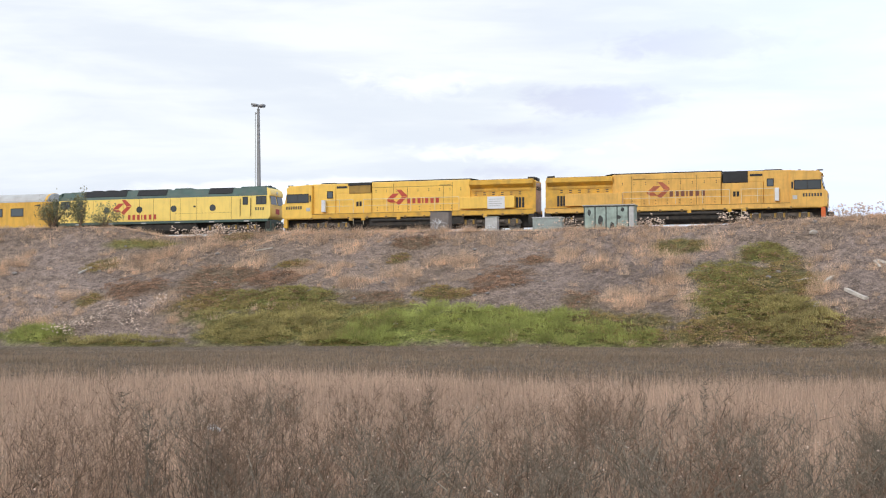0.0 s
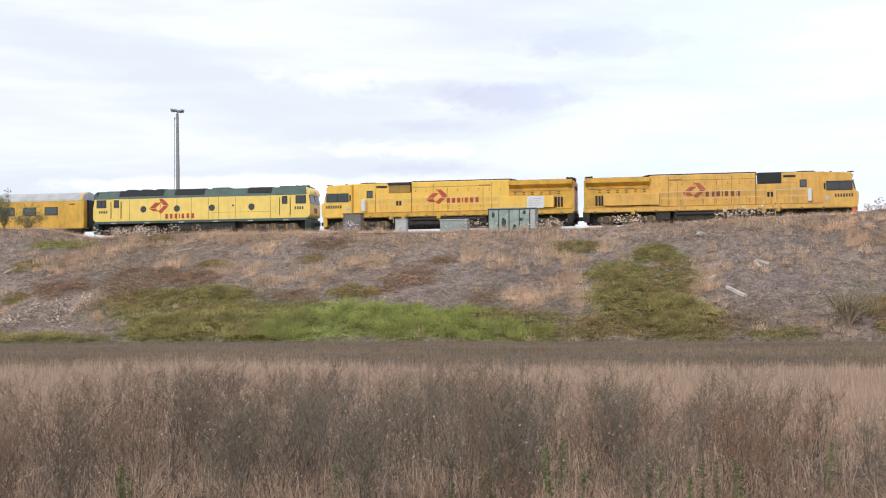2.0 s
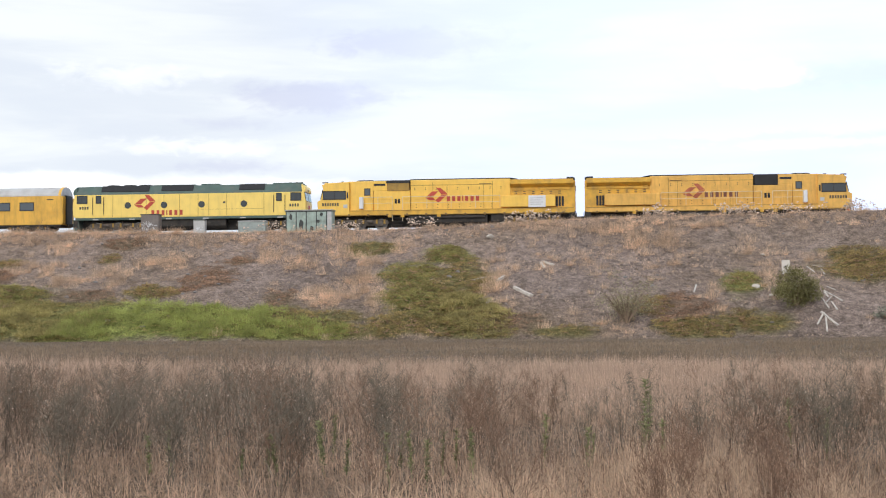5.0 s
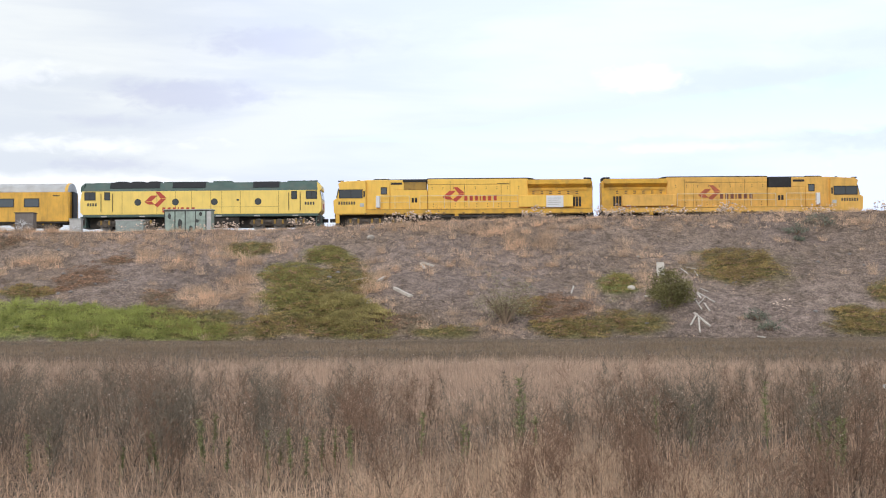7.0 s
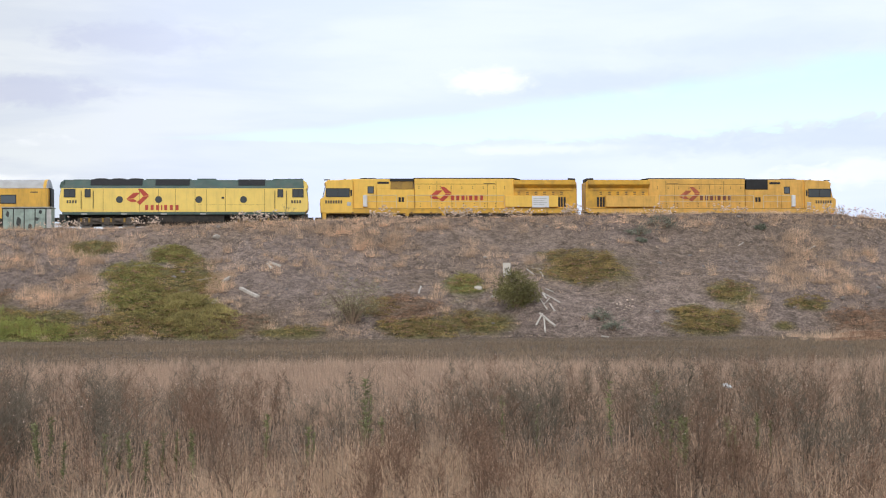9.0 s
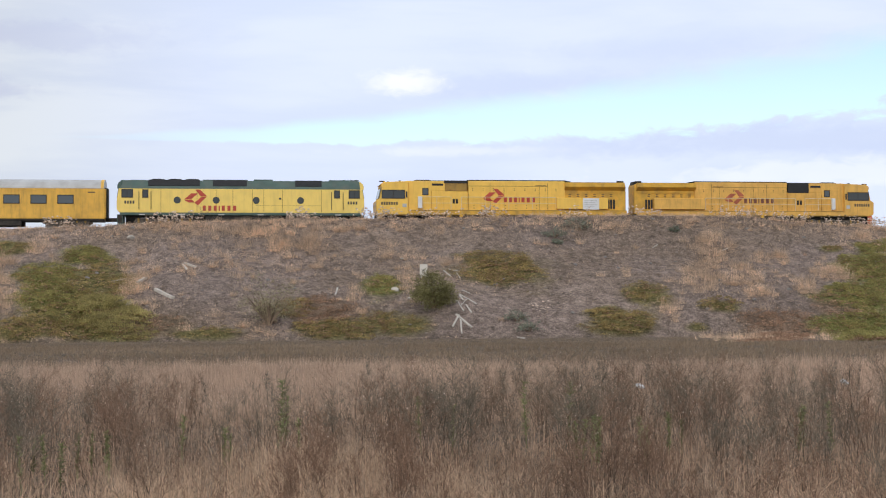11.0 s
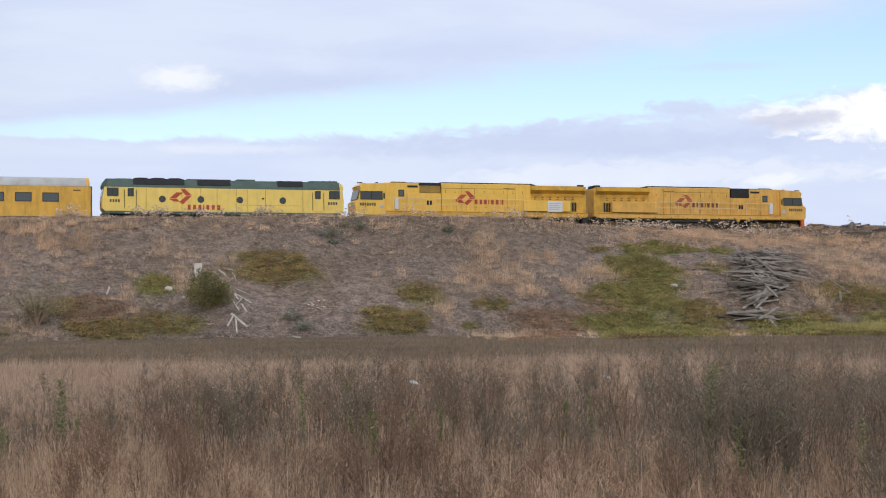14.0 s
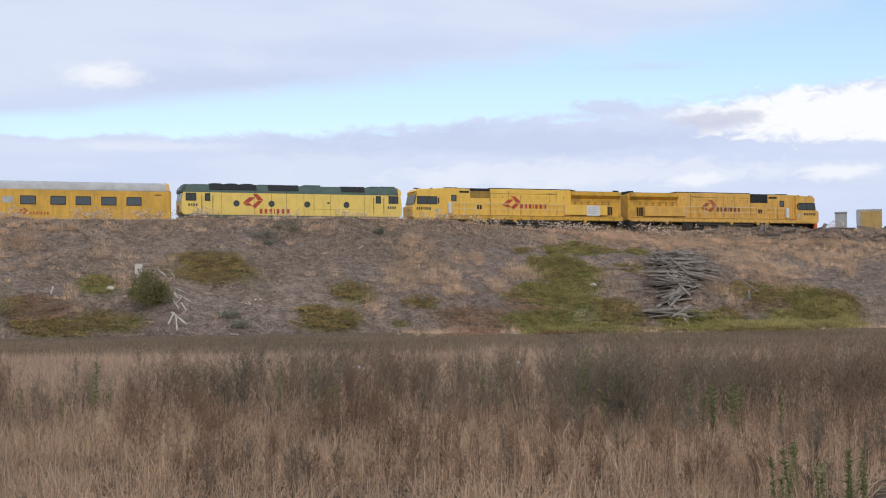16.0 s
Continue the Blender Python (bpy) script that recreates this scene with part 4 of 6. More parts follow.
def bank_plants():
    rs = np.random.RandomState(14)
    c = bank_points(120000, rs)
    flat = bank_points(26000, rs, 22, 72, -1.0, 0.0)
    c = np.concatenate([c, flat[rs.uniform(0, 1, len(flat)) < apron(flat[:, 0], flat[:, 1])]])
    cover = {}
    for kind, w in patch_weights(c[:, 0], c[:, 2], c[:, 1]):
        cover[kind] = np.maximum(cover.get(kind, 0), w)
    bare = 1 - np.maximum.reduce([cover[k] for k in cover])
    u = rs.uniform(0, 1, len(c))
    # dry tufts in drifts, thicker along the brow
    drift = smooth(0.18 + 0.42 * rough_noise(c[:, 0] * 0.9, c[:, 1] * 1.3, 71) + 0.25 * rough_noise(c[:, 0] * 0.25, c[:, 1] * 0.25, 72))
    s = (c[:, 1] - TOE) / (BROW - TOE)
    drift = drift * (1 - 0.8 * smooth((-c[:, 0] - 57) / 4) * smooth((s - 0.3) / 0.15))
    edge = smooth((s - 0.86) / 0.10)
    plateau = smooth((c[:, 0] - 50) / 6) * smooth((s - 0.70) / 0.08)
    east = smooth((c[:, 0] - 57) / 6) * smooth((s - 0.25) / 0.2)
    want = np.clip(drift * (0.55 + 0.5 * east) + edge * 0.85 + plateau + 0.05 + 0.22 * east, 0, 1)
    full_in = np.zeros(len(c))
    for px, pz, rx, rz in DRIFTS:
        q = np.sqrt(((c[:, 0] - px) / rx) ** 2 + ((c[:, 2] - pz) / rz) ** 2) + 0.15 * rough_noise(c[:, 0] * 2, c[:, 1] * 2, 73)
        puff = 1 - smooth((q - 0.75) / 0.5)
        full_in = np.maximum(full_in, puff)
        want = np.maximum(want, puff)
    full = want
    want = np.maximum(want * np.clip(bare * 1.15 + 0.05, 0, 1), full_in * 0.8)
    west = smooth((-c[:, 0] + 8) / 16)
    k = u < want * 0.30 * (1 + 0.8 * edge + 0.5 * west)
    d, tall = c[k], ((0.20 + 0.22 * full + 0.10 * full_in) * (1 - 0.25 * edge))[k]
    b = tuft_spikes(d, 11, tall * rs.uniform(0.6, 1.25, len(d)), rs.uniform(0.08, 0.28, len(d)), 0.50, 0.015, rs)
    sheet("bank_grass", *b, BANK_STRAW, "thin dry straw grass on the bank", "grass")
    # rounded puffs of straw, each fanned out from one root
    v = rs.uniform(0, 1, len(c))
    k = v < np.clip(0.003 + (0.010 + 0.012 * west + 0.014 * east) * drift + 0.045 * full_in + 0.024 * edge + 0.03 * plateau, 0, 1) * np.clip(bare + 0.35 * full_in, 0.04, 1)
    d = c[k]
    size = rs.uniform(0.36, 0.98, len(d)) * (0.85 + 0.35 * full_in[k]) * (1 - 0.25 * edge[k])
    b = tuft_spikes(d, 80, size, size * rs.uniform(0.35, 0.80, len(d)), 0.58, 0.015, rs)
    sheet("straw_puffs", *b, BANK_STRAW, "rounded tufts of dry straw grass on the bank", "grass")
    # brown withered stuff low over the soil
    w = bank_points(16000, rs, s0=0.0, s1=1.0)
    low = smooth(0.3 + 0.6 * rough_noise(w[:, 0] * 0.7, w[:, 1] * 0.7, 77))
    w = w[rs.uniform(0, 1, len(w)) < low * (0.6 + 0.3 * smooth((w[:, 0] - 57) / 6))]
    b = tuft_spikes(w, 12, rs.uniform(0.10, 0.24, len(w)), rs.uniform(0.15, 0.35, len(w)), 0.8, 0.03, rs)
    sheet("withered_herbs", *b, SCRUB, "low withered brown herbs on the bank", "plants")
    def share(**shares):
        return np.maximum.reduce([cover[q] * v for q, v in shares.items()])

    for w, mat, name, label, hh, cut in (
            (share(lawn=1.0), LAWN, "green_grass", "lush green grass at the foot of the bank", (0.22, 0.48), 0.95),
            (share(lawnolive=1.0, lawn=0.5), LAWN_OLIVE, "yellowing_grass", "yellowing grass at the foot of the bank", (0.16, 0.34), 0.9),
            (share(green=1.0, lawnolive=0.45), MAT_GREEN, "green_creeper", "low green creeping plants on the bank", None, 0.9),
            (share(olive=1.0, green=0.62, lawnolive=0.5), MAT_OLIVE, "olive_creeper", "mat of olive creeping plants on the bank", None, 0.8),
            (share(rust=1.0, brown=0.8, olive=0.5, green=0.4), MAT_RUST, "rusty_creeper", "mat of rust-brown creeping plants on the bank", None, 0.8)):
        gaps = 0.45 + 0.55 * smooth(0.7 + 0.9 * rough_noise(c[:, 0] * 1.6, c[:, 1] * 1.6, 79))
        k = (w * 1.1 * gaps > rs.uniform(0.15, 0.9, len(c))) & (rs.uniform(0, 1, len(c)) < cut * 0.6)
        d, rise = c[k].copy(), np.clip(w[k], 0, 1)
        # humps and hollows
        d[:, 2] += np.clip(0.13 * rise * (1 + 1.1 * rough_noise(d[:, 0] * 1.9, d[:, 1] * 1.9, 75)), 0, 0.4)
        if hh:
            d[:, 2] += np.clip(0.16 * rise * (1 + 1.2 * rough_noise(d[:, 0] * 1.2, d[:, 1] * 1.2, 76)), 0, 0.5)
            b = tuft_spikes(d, 20, rs.uniform(*hh, len(d)) * (0.6 + 0.7 * rise), np.full(len(d), 0.28), 1.25, 0.037, rs)
        else:
            b = leaf_mat(d, 18, 0.30, 0.16, 0.085, rs)
        sheet(name, *b, mat, label, "plants")


bank_plants()


# ---- the train: local x along the track, y across it (near side negative), z over the rail ----
HALF = 1.45
SPINNING = []   # wheelsets with their radius


def bogie(parent, x, axles, wheel_r, label=""):
    """Side frames with springs and boxes, and wheelsets that turn."""
    n = len(axles)
    a0, a1 = axles[0] - 0.75, axles[-1] + 0.75
    bm = box(a0, a1, -0.5, 0.5, 0.55, 0.8, 0.03)
    for y in (-1.12, 1.12):
        prism([(a0, 0.62), (a0 + 0.3, 0.42), (a1 - 0.3, 0.42), (a1, 0.62), (a1 - 0.2, 0.92), (a0 + 0.2, 0.92)], y - 0.08, y + 0.08, bm=bm)
        for a in axles:
            box(a - 0.2, a + 0.2, y - 0.16, y + 0.16, 0.34, 0.66, 0.03, bm=bm)
    g = part("bogie", bm, BOGIE_DUST, parent, label)
    bm = bmesh.new()
    for y in (-1.14, 1.14):
        for a in axles:
            for dx in (-0.34, 0.34):
                drum(a + dx, y, 0.75, 0.11, 0.36, "z", 10, bm)
    tagged(part("springs", bm, YELLOW_SHADE, g, "rusty coil springs"), kind="stuff")
    bm = bmesh.new()
    for y in (-1.30, 1.30):
        for a, c in zip(axles[:-1], axles[1:]):
            drum((a + c) / 2, y, 0.72, 0.12, 0.42, "x", 12, bm)
            rod(((a + c) / 2 + 0.2, y, 0.70), (c - 0.1, y, 0.35), 0.03, 6, bm)
            rod((a + 0.55, y, 1.1), (a + 0.48, y, 0.16), 0.025, 6, bm)
    tagged(part("brake_gear", bm, BOGIE_DUST, g), kind="stuff")
    g.location = (x, 0, 0)
    for a in axles:
        bm = drum(0, 0, 0, 0.09, 1.7, "y", 10)
        for y in (-0.76, 0.76):
            drum(0, y, 0, wheel_r, 0.13, "y", 28, bm)
            drum(0, y - math.copysign(0.09, y), 0, wheel_r + 0.03, 0.03, "y", 28, bm)
            for q in range(5):
                e = 6.283 * q / 5
                drum(math.cos(e) * wheel_r * 0.6, y + math.copysign(0.07, y), math.sin(e) * wheel_r * 0.6, 0.07, 0.02, "y", 8, bm)
        w = part("wheelset", bm, STEEL, g)
        w.location = (a, 0, wheel_r)
        SPINNING.append((w, a, wheel_r))
    return g


def emblem(parent, x, z, w, h, y, mat):
    """Two red chevrons that point apart, one set lower, each of two slanted blocks."""
    bm = bmesh.new()
    for block in (((-1, -0.26), (-0.38, 0.52), (0.20, 0.52), (-0.36, -0.20)), ((-1, -0.32), (-0.36, -0.26), (-0.06, -0.64), (-0.62, -0.64)),
                  ((-0.02, 1), (0.38, 1), (1, 0.19), (0.47, 0.11)), ((0.47, 0.05), (1, 0.13), (0.2, -1), (-0.1, -0.68))):
        prism([(x + u * w / 2, z + v * h / 2) for u, v in block], y, y - 0.012, bm=bm)
    part("emblem", bm, mat, parent, "faded red emblem")


def word_bars(parent, name, x0, x1, z, cap, y, mat, widths, label):
    """Plain solid bars that stand for a painted word, one for each character."""
    gap = 0.22
    unit = (x1 - x0) / (sum(widths) + gap * (len(widths) - 1))
    x = x0
    for w in widths:
        thick = min(w * unit, cap * 0.78) * 0.74
        m = x + w * unit / 2
        part(name, box(m - thick / 2, m + thick / 2, y, y - 0.010, z, z + cap), mat, parent, label)
        x += (w + gap) * unit


def window(parent, x0, x1, z0, z1, y, sy, mat=None, bars=()):
    """A window in a side wall: a rubber frame and a pane set in it."""
    out = y + sy * 0.025
    bm = bmesh.new()
    t = 0.06
    for a, b, c, d in ((x0 - t, x1 + t, z1, z1 + t), (x0 - t, x1 + t, z0 - t, z0), (x0 - t, x0, z0, z1), (x1, x1 + t, z0, z1)):
        box(a, b, y - sy * 0.02, out, c, d, 0, bm)
    for x in bars:
        box(x - 0.03, x + 0.03, y, out, z0, z1, 0, bm)
    w = part("window", box(x0, x1, y - sy * 0.02, y + sy * 0.008, z0, z1), mat or GLASS, parent, "tinted window in a dark frame")
    part("window_frame", bm, BLACK, w)
    return w


def hood_loco(name, label, d, sign):
    """A yellow hood locomotive; d = 1: the cab faces the way it rolls, -1: the other way."""
    th = thing(name, label, "locomotive", "locomotives of the train")
    X = lambda x: d * x
    paint = YELLOW_LEAD if d > 0 else YELLOW
    P = lambda pts: [(d * x, z) for x, z in pts]
    near = -HALF
    part("traction_gear", box(X(-10.95), X(10.75), -0.62, 0.62, 0.30, 1.27, 0.05), UNDER, th, "dark grimy gear under the deck")
    part("underframe", box(X(-11.0), X(10.9), -1.40, 1.40, 1.28, 1.46, 0.02), YELLOW_DULL, th, "grimy yellow deck frame")
    bm = bmesh.new()
    for y in (-HALF + 0.02, HALF - 0.08):
        prism(P([(-11.1, 1.40), (-10.6, 1.28), (10.5, 1.28), (11.05, 1.40), (11.05, 1.72), (-11.1, 1.72)]), y, y + 0.06, bm=bm)
    part("side_sill", bm, YELLOW_DULL if d < 0 else paint, th)
    for s in (-1, 1):
        # grimy deck lip, its shadow line painted in; brackets, small dark fittings under it
        part("deck_edge", box(X(-11.0), X(8.3), s * 1.40, s * 1.452, 1.66, 1.71, 0.005), YELLOW_SHADE, th, "grimy walkway lip, coloured dark for its shadow line")
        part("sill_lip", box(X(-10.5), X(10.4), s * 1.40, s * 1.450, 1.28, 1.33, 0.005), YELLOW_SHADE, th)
        for k in range(12):
            part("sill_bracket", box(X(-10.2 + k * 1.68), X(-10.02 + k * 1.68), s * 1.40, s * 1.47, 1.20, 1.40, 0.01), LATCH, th)
        for x in (-7.1, 0.4, 3.55, 4.65):
            part("tie_down", box(X(x), X(x + 0.32), s * 1.30, s * 1.475, 1.08, 1.34, 0.02), YELLOW_DULL, th)
    # long hood: the radiator end, the engine room, the electrical cabinets
    part("radiator_hood", prism(P([(-11.12, 1.46), (-5.5, 1.46), (-5.5, 4.14), (-10.95, 4.14), (-11.12, 4.02)]), -0.98, 0.98, bevel=0.04), YELLOW_DULL, th, "grimy yellow radiator hood")
    bm = bmesh.new()
    for s in (-1, 1):
        prism([(s * 0.95, 3.45), (s * 1.42, 3.80), (s * 1.42, 4.18), (s * 0.9, 4.20)], X(-10.95), X(-5.55), "x", 0.02, bm)
    part("radiator_overhang", bm, YELLOW_DULL, th)
    part("radiator_roof", box(X(-10.8), X(-5.7), -0.9, 0.9, 4.17, 4.25, 0.02), BLACK, th)
    part("radiator_grille", box(X(-10.7), X(-5.7), -1.04, 1.04, 3.30, 3.50), YELLOW_DULL, th)
    part("engine_hood", box(X(-5.6), X(3.05), -1.10, 1.10, 1.46, 4.30, 0.06), paint, th)
    part("engine_roof", prism(P([(-6.2, 4.28), (3.1, 4.28), (3.1, 4.37), (2.8, 4.39), (-5.6, 4.39)]), -1.02, 1.02, bevel=0.015), BLACK, th, "soot-black roof")
    part("cabinet_hood", box(X(3.07), X(6.28), -1.09, 1.09, 1.46, 3.42, 0.05), paint, th)
    # facing backwards, the overhang's shade is put into the housing's yellow
    part("brake_grid", box(X(3.15), X(5.10), -1.13, 1.13, 3.38, 4.28 if d > 0 else 4.08, 0.04), BLACK if d > 0 else YELLOW_SHADE, th, "sooty black brake grid housing" if d > 0 else "brake grid housing with the overhang's shade put into its yellow")
    if d < 0:
        part("brake_grid_top", box(X(3.10), X(5.16), -1.16, 1.16, 4.06, 4.31, 0.03), BLACK, th, "sooty black grid top")
    part("brake_grid_roof", box(X(3.2), X(6.4), -0.95, 0.95, 4.24, 4.32, 0.02), BLACK, th)
    part("vent_hood", box(X(5.05), X(6.35), -1.08, 1.08, 3.40, 4.26, 0.05), paint, th)
    part("rear_cab_hood", box(X(6.3), X(8.45), -1.12, 1.12, 1.46, 4.27, 0.06), paint, th)
    part("cab_fan_cowl", prism(P([(6.1, 4.26), (7.9, 4.26), (7.6, 4.38), (6.4, 4.38)]), -0.85, 0.85, bevel=0.02), BLACK, th)
    # cab with raked screen and blunt nose
    cab = part("cab", prism(P([(8.35, 1.34), (10.98, 1.34), (11.1, 1.5), (11.14, 2.50), (11.02, 2.60), (10.84, 2.68), (10.62, 3.58), (10.70, 3.80), (10.42, 4.12), (8.35, 4.22)]), -HALF, HALF, bevel=0.05), paint, th)
    part("visor", prism(P([(10.3, 4.08), (10.70, 3.86), (10.76, 3.92), (10.4, 4.19)]), -1.3, 1.3), paint, cab)
    for s in (-1, 1):
        window(cab, *sorted((X(8.68), X(10.60))), 2.74, 3.38, s * HALF, s, GLASS, (X(9.62),))
        part("small_window", box(X(8.42), X(8.56), s * (HALF - 0.01), s * (HALF + 0.012), 2.78, 3.3), BLACK, cab)
        window(th, *sorted((X(6.60), X(7.02))), 3.08, 3.58, s * 1.12, s, GLASS_PALE)
        part("door_seam", box(X(6.45), X(7.15), s * 1.10, s * 1.124, 1.6, 3.72), paint, th)
        part("tall_box", box(X(7.16), X(7.48), s * 1.12, s * HALF, 1.86, 2.88, 0.03), WHITE, th, "white-painted tall equipment box")
        part("vent", box(X(5.25), X(6.22), s * 1.07, s * 1.10, 3.86, 4.04), BLACK, th, "dark vent slot")
        part("side_box", box(X(-9.42), X(-4.78), s * 0.98, s * 1.40, 1.84, 2.82, 0.03), paint, th)
        for k, x in enumerate((-10.14, -9.88, -9.64)):
            part("slot", box(X(x), X(x + 0.18), s * 0.97, s * 1.02, 1.88, 2.72), BLACK, th, "dark louvre slot")
        part("grille", box(X(3.95), X(4.15), s * 1.09, s * 1.125, 2.30, 2.70), GRILLE, th)
        part("grille", box(X(4.22), X(4.42), s * 1.09, s * 1.125, 2.30, 2.70), GRILLE, th)
        # access doors on the hood, standing a finger proud
        for k in range(8):
            x = -5.35 + k * 1.05
            part("hood_door", box(X(x), X(x + 0.98), s * 1.10, s * 1.118, 1.70, 3.74, 0.006), paint, th)
            if k % 3 == 1:
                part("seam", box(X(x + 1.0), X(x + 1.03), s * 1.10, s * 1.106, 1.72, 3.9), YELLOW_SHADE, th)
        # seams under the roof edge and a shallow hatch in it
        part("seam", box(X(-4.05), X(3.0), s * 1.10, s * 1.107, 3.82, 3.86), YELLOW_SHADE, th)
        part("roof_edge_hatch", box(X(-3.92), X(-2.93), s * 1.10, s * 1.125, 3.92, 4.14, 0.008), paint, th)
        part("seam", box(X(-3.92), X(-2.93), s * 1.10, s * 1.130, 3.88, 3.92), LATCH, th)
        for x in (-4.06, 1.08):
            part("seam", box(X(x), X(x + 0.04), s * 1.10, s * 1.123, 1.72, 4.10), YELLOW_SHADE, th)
        for k in range(3):
            part("hood_door", box(X(3.3 + k * 1.0), X(4.24 + k * 1.0), s * 1.10, s * 1.114, 1.70, 3.30, 0.006), paint, th)
        bm = bmesh.new()
        for k in range(9):
            for z in (1.92, 2.15, 3.46, 3.60):
                drum(X(-4.9 + k * 0.93 + 0.12 * (z > 3)), s * 1.125, z, 0.042, 0.02, "y", 8, bm)
        tagged(part("latches", bm, LATCH, th, "brown door latches"), kind="stuff")
        bm = bmesh.new()
        for k in range(6):
            for z in (2.95, 3.12):
                box(X(-9.9 + k * 0.75), X(-9.68 + k * 0.75), s * 0.975, s * 0.995, z, z + 0.07, 0, bm)
        tagged(part("louvres", bm, INK, th), kind="stuff")
        # handrails on stanchions
        bm = bmesh.new()
        y = s * 1.40
        for x0, x1 in ((-4.7, 3.7), (4.6, 7.1)):
            rod((X(x0), y, 2.85), (X(x1), y, 2.85), 0.025, 6, bm)
            rod((X(x0), y, 2.32), (X(x1), y, 2.32), 0.018, 6, bm)
            n = max(2, int((x1 - x0) / 1.7))
            for k in range(n + 1):
                xx = x0 + (x1 - x0) * k / n
                rod((X(xx), y, 1.8), (X(xx), y, 2.85), 0.022, 6, bm)
        for x in (3.7, 4.6):
            rod((X(x), y, 0.75), (X(x), y, 2.85), 0.025, 6, bm)
        part("handrail", bm, RAILING, th, "cream tubular handrail")
        bm = bmesh.new()
        for k in range(4):
            box(X(3.75), X(4.55), s * 1.15, s * 1.42, 0.45 + k * 0.28, 0.49 + k * 0.28, 0, bm)
        part("ladder", bm, UNDER, th)
        part("fuel_tank", prism([(s * 0.5, 0.35), (s * 1.0, 0.35), (s * 1.3, 0.60), (s * 1.3, 1.26), (s * 0.5, 1.26)], X(-3.6), X(3.2), "x", 0.04), UNDER, th, "dark grey fuel tank")
        part("air_pipe", rod((X(-3.4), s * 1.34, 1.05), (X(3.0), s * 1.34, 1.05), 0.13, 12), UNDER, th)
        part("battery_box", box(X(-5.1), X(-3.9), s * 0.8, s * 1.32, 0.6, 1.26, 0.03), UNDER, th)
        part("headlight", drum(X(11.13), s * 0.55, 2.2, 0.12, 0.06, "x", 16), GREY_BOX, cab)
        part("rear_step", box(X(-11.05), X(-10.6), s * 1.0, s * 1.42, 0.5, 1.3), UNDER, th)
        part("front_step", box(X(10.62), X(10.95), s * 1.1, s * 1.40, 0.55, 1.30), ORANGE if d > 0 else YELLOW_DULL, th, "front step")
    part("windscreen", prism(P([(10.88, 2.72), (10.93, 2.74), (10.74, 3.56), (10.69, 3.56)]), -1.2, 1.2), GLASS, cab)
    part("pilot", prism(P([(10.7, 0.35), (10.95, 0.35), (11.05, 1.33), (10.7, 1.33)]), -1.2, 1.2, bevel=0.03), UNDER, th, "dark grimy pilot plate")
    part("coupler", box(X(10.95), X(11.55), -0.16, 0.16, 0.70, 1.02, 0.04), UNDER, th)
    part("rear_coupler", box(X(-11.55), X(-10.95), -0.16, 0.16, 0.70, 1.02, 0.04), UNDER, th)
    part("rear_plate", box(X(-11.14), X(-11.05), -1.3, 1.3, 0.75, 1.40), UNDER, th)
    bm = bmesh.new()
    for y in (-0.9, -0.6, 0.6, 0.9):
        rod((X(-11.17), y, 0.7), (X(-11.2), y, 1.3), 0.03, 6, bm)
    tagged(part("air_hoses", bm, BLACK, th), kind="stuff")
    part("horn", rod((X(-11.0), -0.7, 4.30), (X(-10.4), -0.7, 4.32), 0.09, 8), BLACK, th)
    part("end_lamp_box", box(X(-11.1), X(-10.85), -0.5, 0.5, 4.10, 4.36, 0.03), BLACK, th)
    bm = rod((X(10.3), -0.8, 4.22), (X(10.8), -0.8, 4.22), 0.05, 8)
    box(X(8.9), X(9.1), -0.9, -0.7, 4.18, 4.30, 0, bm)
    box(X(9.9), X(10.05), -0.3, -0.1, 4.12, 4.27, 0, bm)
    tagged(part("roof_fittings", bm, BLACK, th), kind="stuff")
    for x in (-7.4, 7.5):
        bogie(th, X(x), (-1.85, 0.0, 1.85), 0.50)
    # lettering on the near side
    y = -1.128
    ex = -1.92 if d > 0 else -0.80
    emblem(th, ex, 2.95, 1.9, 1.3, y, RED if d < 0 else RED_WORN)
    word_bars(th, "letter_bar", ex + 0.86, ex + 3.74, 2.43, 0.47, y, RED if d < 0 else DULL_INK, (1, 1, 1, 0.36, 1, 1.1, 1), "red letter-like bar" if d < 0 else "dull maroon letter-like bar")
    word_bars(th, "number_bar", *sorted((X(10.72), X(9.25))), 2.14, 0.26, -HALF - 0.004, INK, (1, 1, 1, 1, 1, 1, 1), "dark bar of a running number")
    part("label_plate", box(X(8.5), X(8.85), -HALF - 0.01, -HALF, 1.95, 2.25), GREY_BOX, th)
    if sign:
        e = part("end_panel", box(11.10, 11.135, -0.95, 0.95, 1.50, 3.90, 0.01), PINKED, th, "faded pinkish end panel with dark scrawl")
        bm = bmesh.new()
        for k in range(7):
            rod((11.14, -0.8 + 0.22 * k, 3.3), (11.14, -0.7 + 0.2 * k + 0.1 * (k % 3), 3.6), 0.03, 5, bm)
        tagged(part("scrawl", bm, INK, e), kind="stuff")
        s = part("notice", box(7.13, 8.60, -1.415, -1.40, 1.79, 2.80, 0.004), WHITE, th, "white notice board with unreadable lines")
        bm = bmesh.new()
        for k in range(4):
            box(7.25, 8.4 - 0.2 * (k % 2), -1.420, -1.416, 2.55 - k * 0.18, 2.60 - k * 0.18, 0, bm)
        tagged(part("notice_lines", bm, GREY_BOX, s), kind="stuff")
    return th


